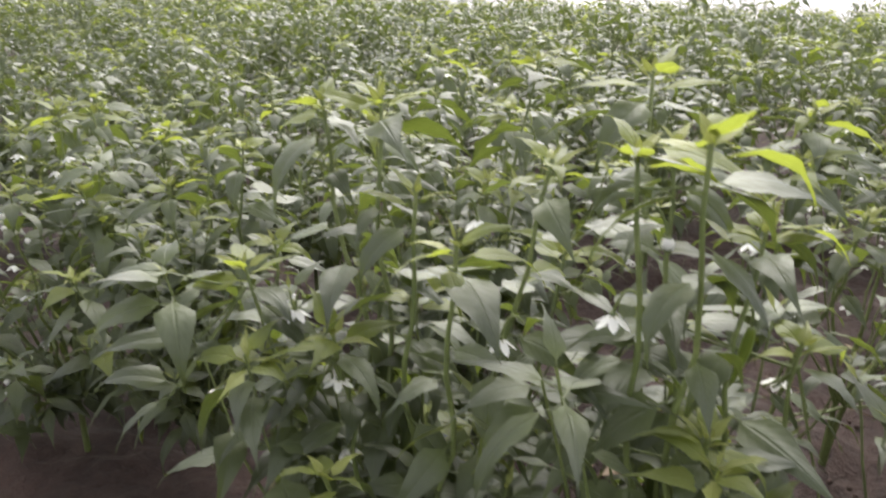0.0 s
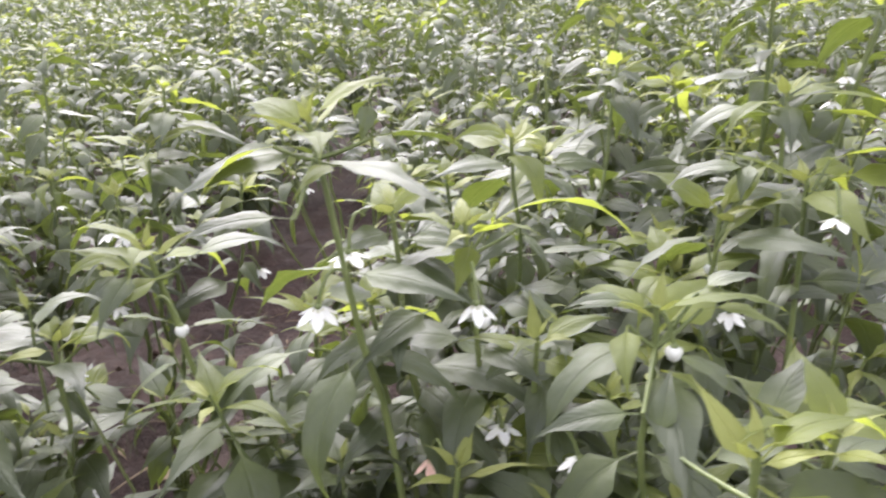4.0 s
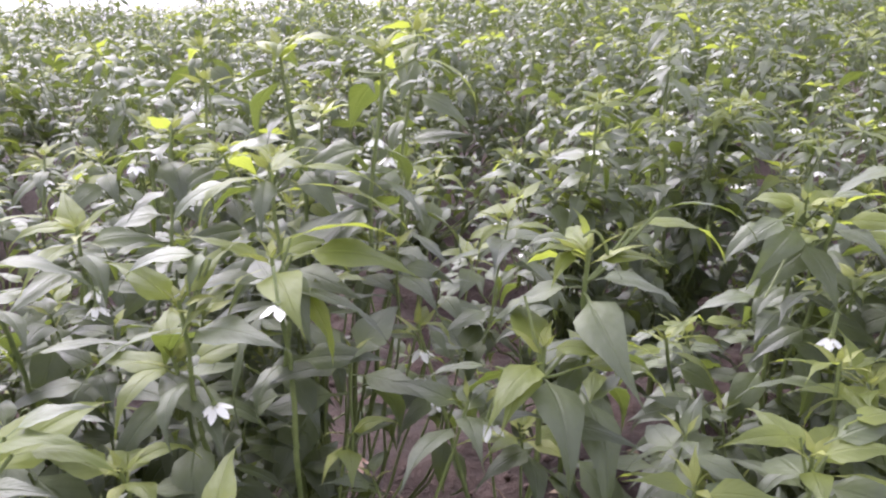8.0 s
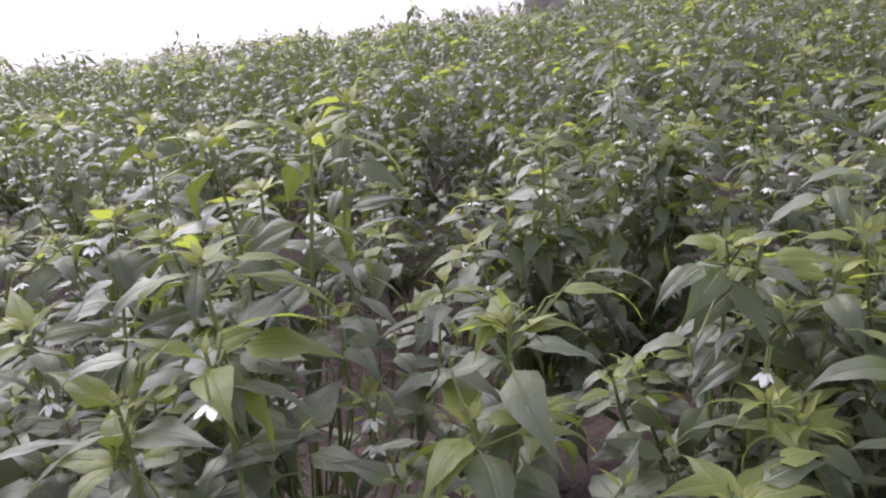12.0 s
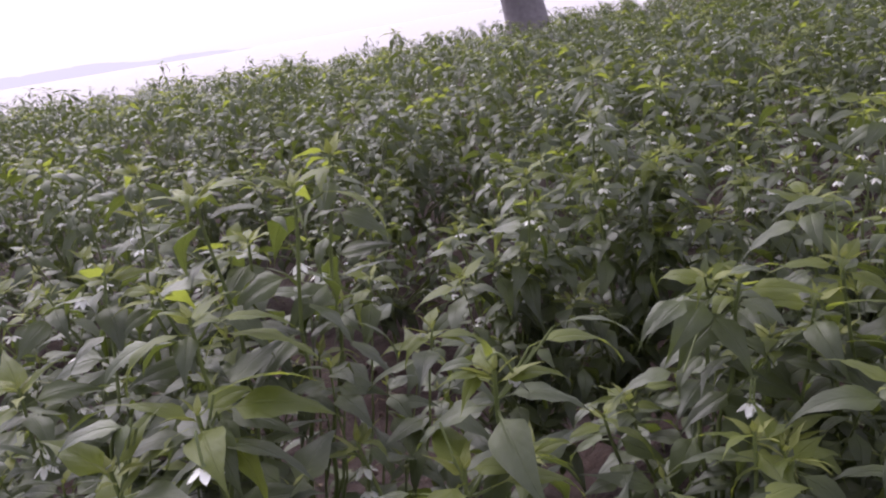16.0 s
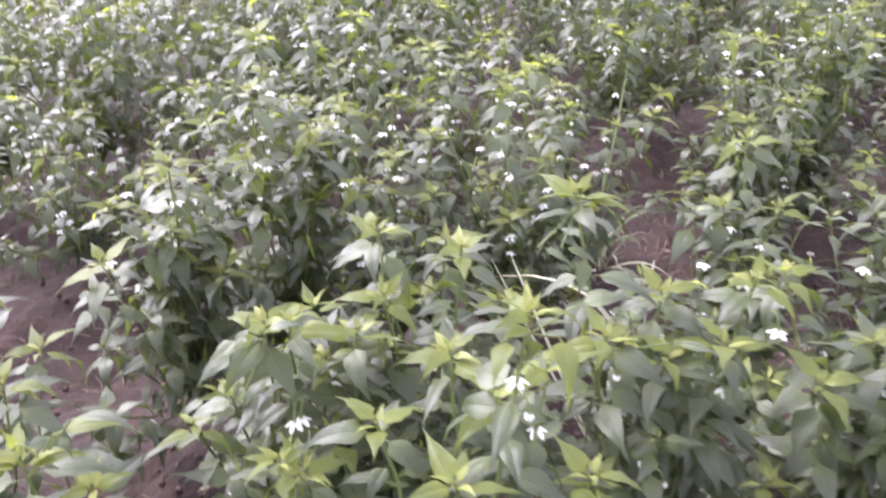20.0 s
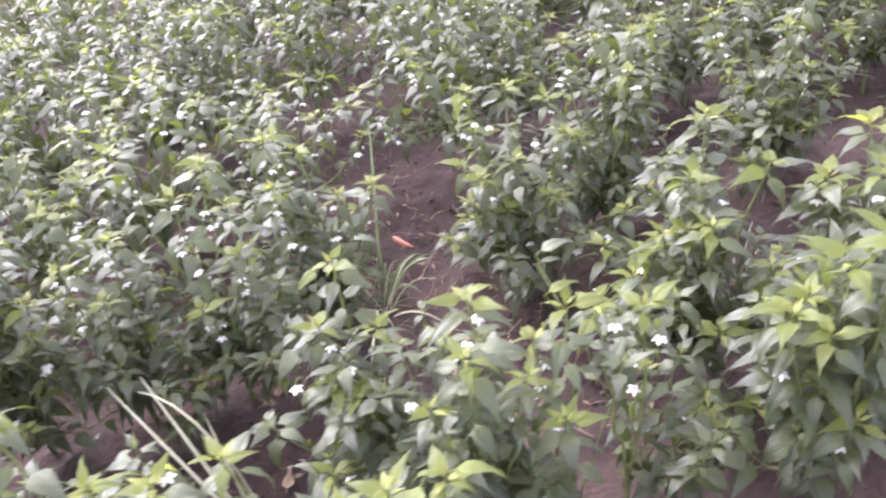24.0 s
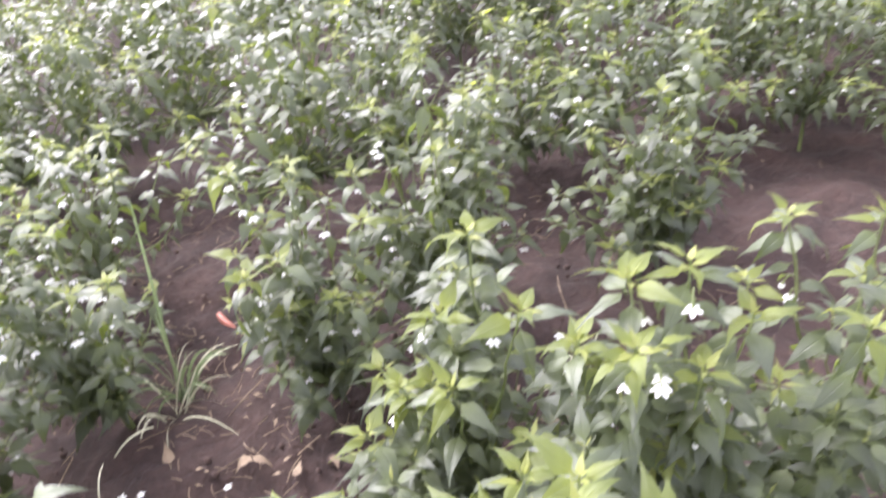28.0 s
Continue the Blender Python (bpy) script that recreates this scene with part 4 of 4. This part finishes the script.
grass_tuft(6, (1.48, 1.42), low_blades(14, 14, 0.22, 0.16), straw, 0.0024, "dry straws round a grass tuft")
grass_tuft(4, (2.28, 1.02), low_blades(6, 9, 0.10, 0.22), straw, 0.0026, "few dry straws standing in the soil")
grass_tuft(5, (1.34, 1.10), low_blades(8, 8, 0.12, 0.24), straw, 0.0026, "few dry straws standing in the soil")
grass_tuft(3, (-0.46, 0.98), [(-0.02, 0.02, 0.16), (0.06, 0.03, 0.10), (0.0, -0.05, 0.20)], straw, 0.0026, "few dry straws standing in the soil")

runner = new("dry_twig", mesh_from("dry_twig", *joined([tube(bezier((-0.62, 1.12, 0.08), (-0.49, 0.96, 0.07), (-0.36, 1.12, 0.08), 16), np.linspace(0.0035, 0.002, 16), 6),
                                                         tube(bezier((-0.47, 1.04, 0.06), (-0.42, 1.02, 0.13), (-0.40, 0.94, 0.06), 10), np.linspace(0.002, 0.001, 10), 5)]), [dry]))
tagged(runner, "thin dry bowed twig lying on the soil", "twig")


def lying(seed, n, x0, x1, y0, y1, make, name, label, category, group):
    r = random.Random(seed)
    for k in range(n):
        x, y = r.uniform(x0, x1), r.uniform(y0, y1)
        ob = new(name, make(r, k))
        z = 0.025 * math.cos((y - 0.62) / 0.7 * 2 * math.pi) + 0.042
        ob.matrix_basis = Matrix.Translation((x, y, z)) @ Matrix.Rotation(r.uniform(0, 6.28), 4, "Z") @ Matrix.Rotation(r.uniform(-0.25, 0.25), 4, "X") @ Matrix.Scale(r.uniform(0.8, 1.2), 4)
        tagged(ob, label, category, group)


dead_leaves = []
for d, f, w in ((0.6, 0.9, 0.36), (-0.5, 0.7, 0.42), (1.2, 1.1, 0.30)):
    v, q, u = leaf_shape(d, f, w, 0.4, 9, 2, 0.6)
    dead_leaves.append(mesh_from("fallen_leaf", v * 0.055 + (0, 0, 0.012), q, u, [dry]))
fallen_petals = mesh_from("fallen_flower", *moved(petals(5, 0.2), Matrix.Translation((0, 0, 0.012)) @ Matrix.Scale(0.011, 4)), [petal_white])
twig_meshes = [mesh_from("small_twig", *tube(bezier((-0.05 * s, 0, 0.012), (0, 0.012, 0.022), (0.05 * s, 0.004, 0.012), 7), np.full(7, 0.0014), 5), [dry]) for s in (0.7, 1.0, 1.5)]
lying(11, 26, 1.1, 2.4, 0.95, 1.25, lambda r, k: dead_leaves[k % 3], "fallen_leaf", "curled dry brown leaf lying on the soil", "leaf", "fallen leaves")
lying(12, 14, -0.75, 0.9, 0.9, 1.15, lambda r, k: dead_leaves[k % 3], "fallen_leaf", "curled dry brown leaf lying on the soil", "leaf", "fallen leaves")
lying(13, 14, 1.2, 2.6, 0.85, 1.3, lambda r, k: fallen_petals, "fallen_flower", "white flower fallen on the soil", "flower", "fallen flowers")
lying(14, 22, 1.1, 2.6, 0.85, 1.8, lambda r, k: twig_meshes[k % 3], "small_twig", "short dry brown twig lying on soil", "twig", "dry twigs")
lying(15, 10, -0.8, 0.8, 0.9, 1.1, lambda r, k: twig_meshes[k % 3], "small_twig", "short dry brown twig lying on soil", "twig", "dry twigs")
red = new("fallen_pepper", mesh_from("fallen_pepper", *moved(tube(pod_arc, 0.0055 * np.sin(np.pi * np.linspace(0.10, 0.985, 9) ** 0.75) ** 0.7, 8), pose(1.62, 1.70, 0.085, 86, 0, 200) @ Matrix.Scale(1.7, 4)), [red_skin]))
tagged(red, "withered orange-red pepper lying on the soil", "pepper")

# bits of dry leaf and straw strewn over the soil
r = random.Random(41)
litter = []
for _ in range(900):
    x, y = r.choice(((r.uniform(-1.0, 2.8), r.uniform(0.82, 1.22)), (r.uniform(1.35, 1.85), r.uniform(0.95, 2.4)), (r.uniform(-1.0, 3.4), r.uniform(1.5, 1.85))))
    z = 0.025 * math.cos((y - 0.62) / 0.7 * 2 * math.pi) + 0.045
    place = Matrix.Translation((x, y, z)) @ Euler((r.uniform(-0.4, 0.4), r.uniform(-0.4, 0.4), r.uniform(0, 6.28))).to_matrix().to_4x4()
    if r.random() < 0.6:
        s = r.uniform(0.008, 0.035)
        litter.append(moved(tube(bezier((-s, 0, 0), (0, s * 0.3, 0.004), (s, 0, 0.001), 4), np.full(4, r.uniform(0.0006, 0.0013)), 4), place))
    else:
        litter.append(moved(far_green[r.randrange(6)], place @ Matrix.Scale(r.uniform(0.015, 0.038), 4)))
tagged(new("plant_litter", mesh_from("plant_litter", *joined(litter), [dry])), "scattered bits of dry leaf and straw on soil", "litter", kind="stuff")

# crumbs of soil
r = random.Random(31)
crumb_pieces = []
for _ in range(2000):
    x, y = r.uniform(-1.0, 2.8), r.choice((r.uniform(0.80, 1.25), r.uniform(0.80, 1.25), r.uniform(0.2, 0.5), r.uniform(1.2, 2.3)))
    size = 0.003 + 0.007 * r.random() ** 2
    z = 0.025 * math.cos((y - 0.62) / 0.7 * 2 * math.pi) + 0.03
    lump = knob(size * 1.7, size, 0.9, 4, 5)
    crumb_pieces.append(moved(lump, Matrix.Translation((x, y, z + size * 1.2)) @ Euler((r.uniform(0, 3), r.uniform(0, 3), r.uniform(0, 3))).to_matrix().to_4x4()))
tagged(new("soil_crumbs", mesh_from("soil_crumbs", *joined(crumb_pieces), [soil])), "loose reddish-brown crumbs of soil", "soil", kind="stuff")

# ---- far off ----
tree = new("tree")
tree.location = (4.2, 12.5, 0)
tagged(tree, "thick dark tree trunk with climbing leaves beyond the crop", "tree")
tz = np.linspace(-0.05, 4.6, 26)
v, q, u = tube(np.stack([0.05 * np.sin(tz * 0.9) - 0.2 * tz, 0.03 * np.cos(tz * 1.3), tz], 1), 0.32 + 0.10 * np.exp(-tz * 1.6) - 0.012 * tz, 22)
v = v * (1 + 0.05 * np.sin(np.arctan2(v[:, 1], v[:, 0] + 0.2 * v[:, 2]) * 7 + v[:, 2] * 2.0)[:, None] * np.array([0, 1, 0]))
part("trunk", mesh_from("trunk", v, q, u, [bark]), tree)
for k, (dx, dy, dz) in enumerate(((1.1, 0.3, 1.6), (-0.9, -0.4, 1.8), (0.1, 0.8, 2.0))):
    part("limb", mesh_from("limb", *tube(bezier((-0.9, 0, 4.4), (dx * 0.4 - 0.9, dy * 0.4, 5.2), (dx - 0.9, dy, 4.4 + dz), 8), np.linspace(0.26, 0.10, 8), 12), [bark]), tree)
r = random.Random(77)
ivy = []
for _ in range(260):
    a, z = r.choice((r.gauss(2.9, 0.5), r.gauss(0.0, 0.6), r.uniform(0, 6.28))), r.uniform(0.5, 3.4)
    d = 0.33 + r.uniform(0, 0.12)
    ivy.append(moved(far_green[r.randrange(6)], turned(Vector((d * math.cos(a) - 0.2 * z, d * math.sin(a), z)), a + r.uniform(-1, 1), r.uniform(-0.8, 0.4), r.uniform(-0.5, 0.5), r.uniform(0.08, 0.14))))
part("climbing_leaves", mesh_from("climbing_leaves", *joined(ivy), [leaf_green_far]), tree, None, "small climbing leaves")
post = new("post", mesh_from("post", *tube([(11.3, 17, -0.05), (11.32, 17, 1.2), (11.3, 17.02, 2.4)], [0.035, 0.03, 0.028], 8), [bark]))
tagged(post, "thin wooden post beyond the crop", "post")


def distance():
    """A line of trees far behind the field: a plain backdrop glowing in painted mist colour."""
    m, nt, p, out = material("trees_painted_mist")
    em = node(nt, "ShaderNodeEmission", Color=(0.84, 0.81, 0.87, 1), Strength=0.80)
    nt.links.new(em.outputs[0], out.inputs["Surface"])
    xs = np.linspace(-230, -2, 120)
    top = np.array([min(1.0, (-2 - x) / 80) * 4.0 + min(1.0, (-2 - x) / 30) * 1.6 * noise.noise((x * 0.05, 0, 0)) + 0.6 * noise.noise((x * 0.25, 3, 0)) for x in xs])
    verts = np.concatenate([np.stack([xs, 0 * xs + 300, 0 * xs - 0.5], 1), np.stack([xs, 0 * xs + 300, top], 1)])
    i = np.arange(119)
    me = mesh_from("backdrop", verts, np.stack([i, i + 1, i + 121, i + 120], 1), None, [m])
    tagged(new("backdrop", me), "glowing pale backdrop of trees with mist painted in", "trees", kind="structure")


distance()
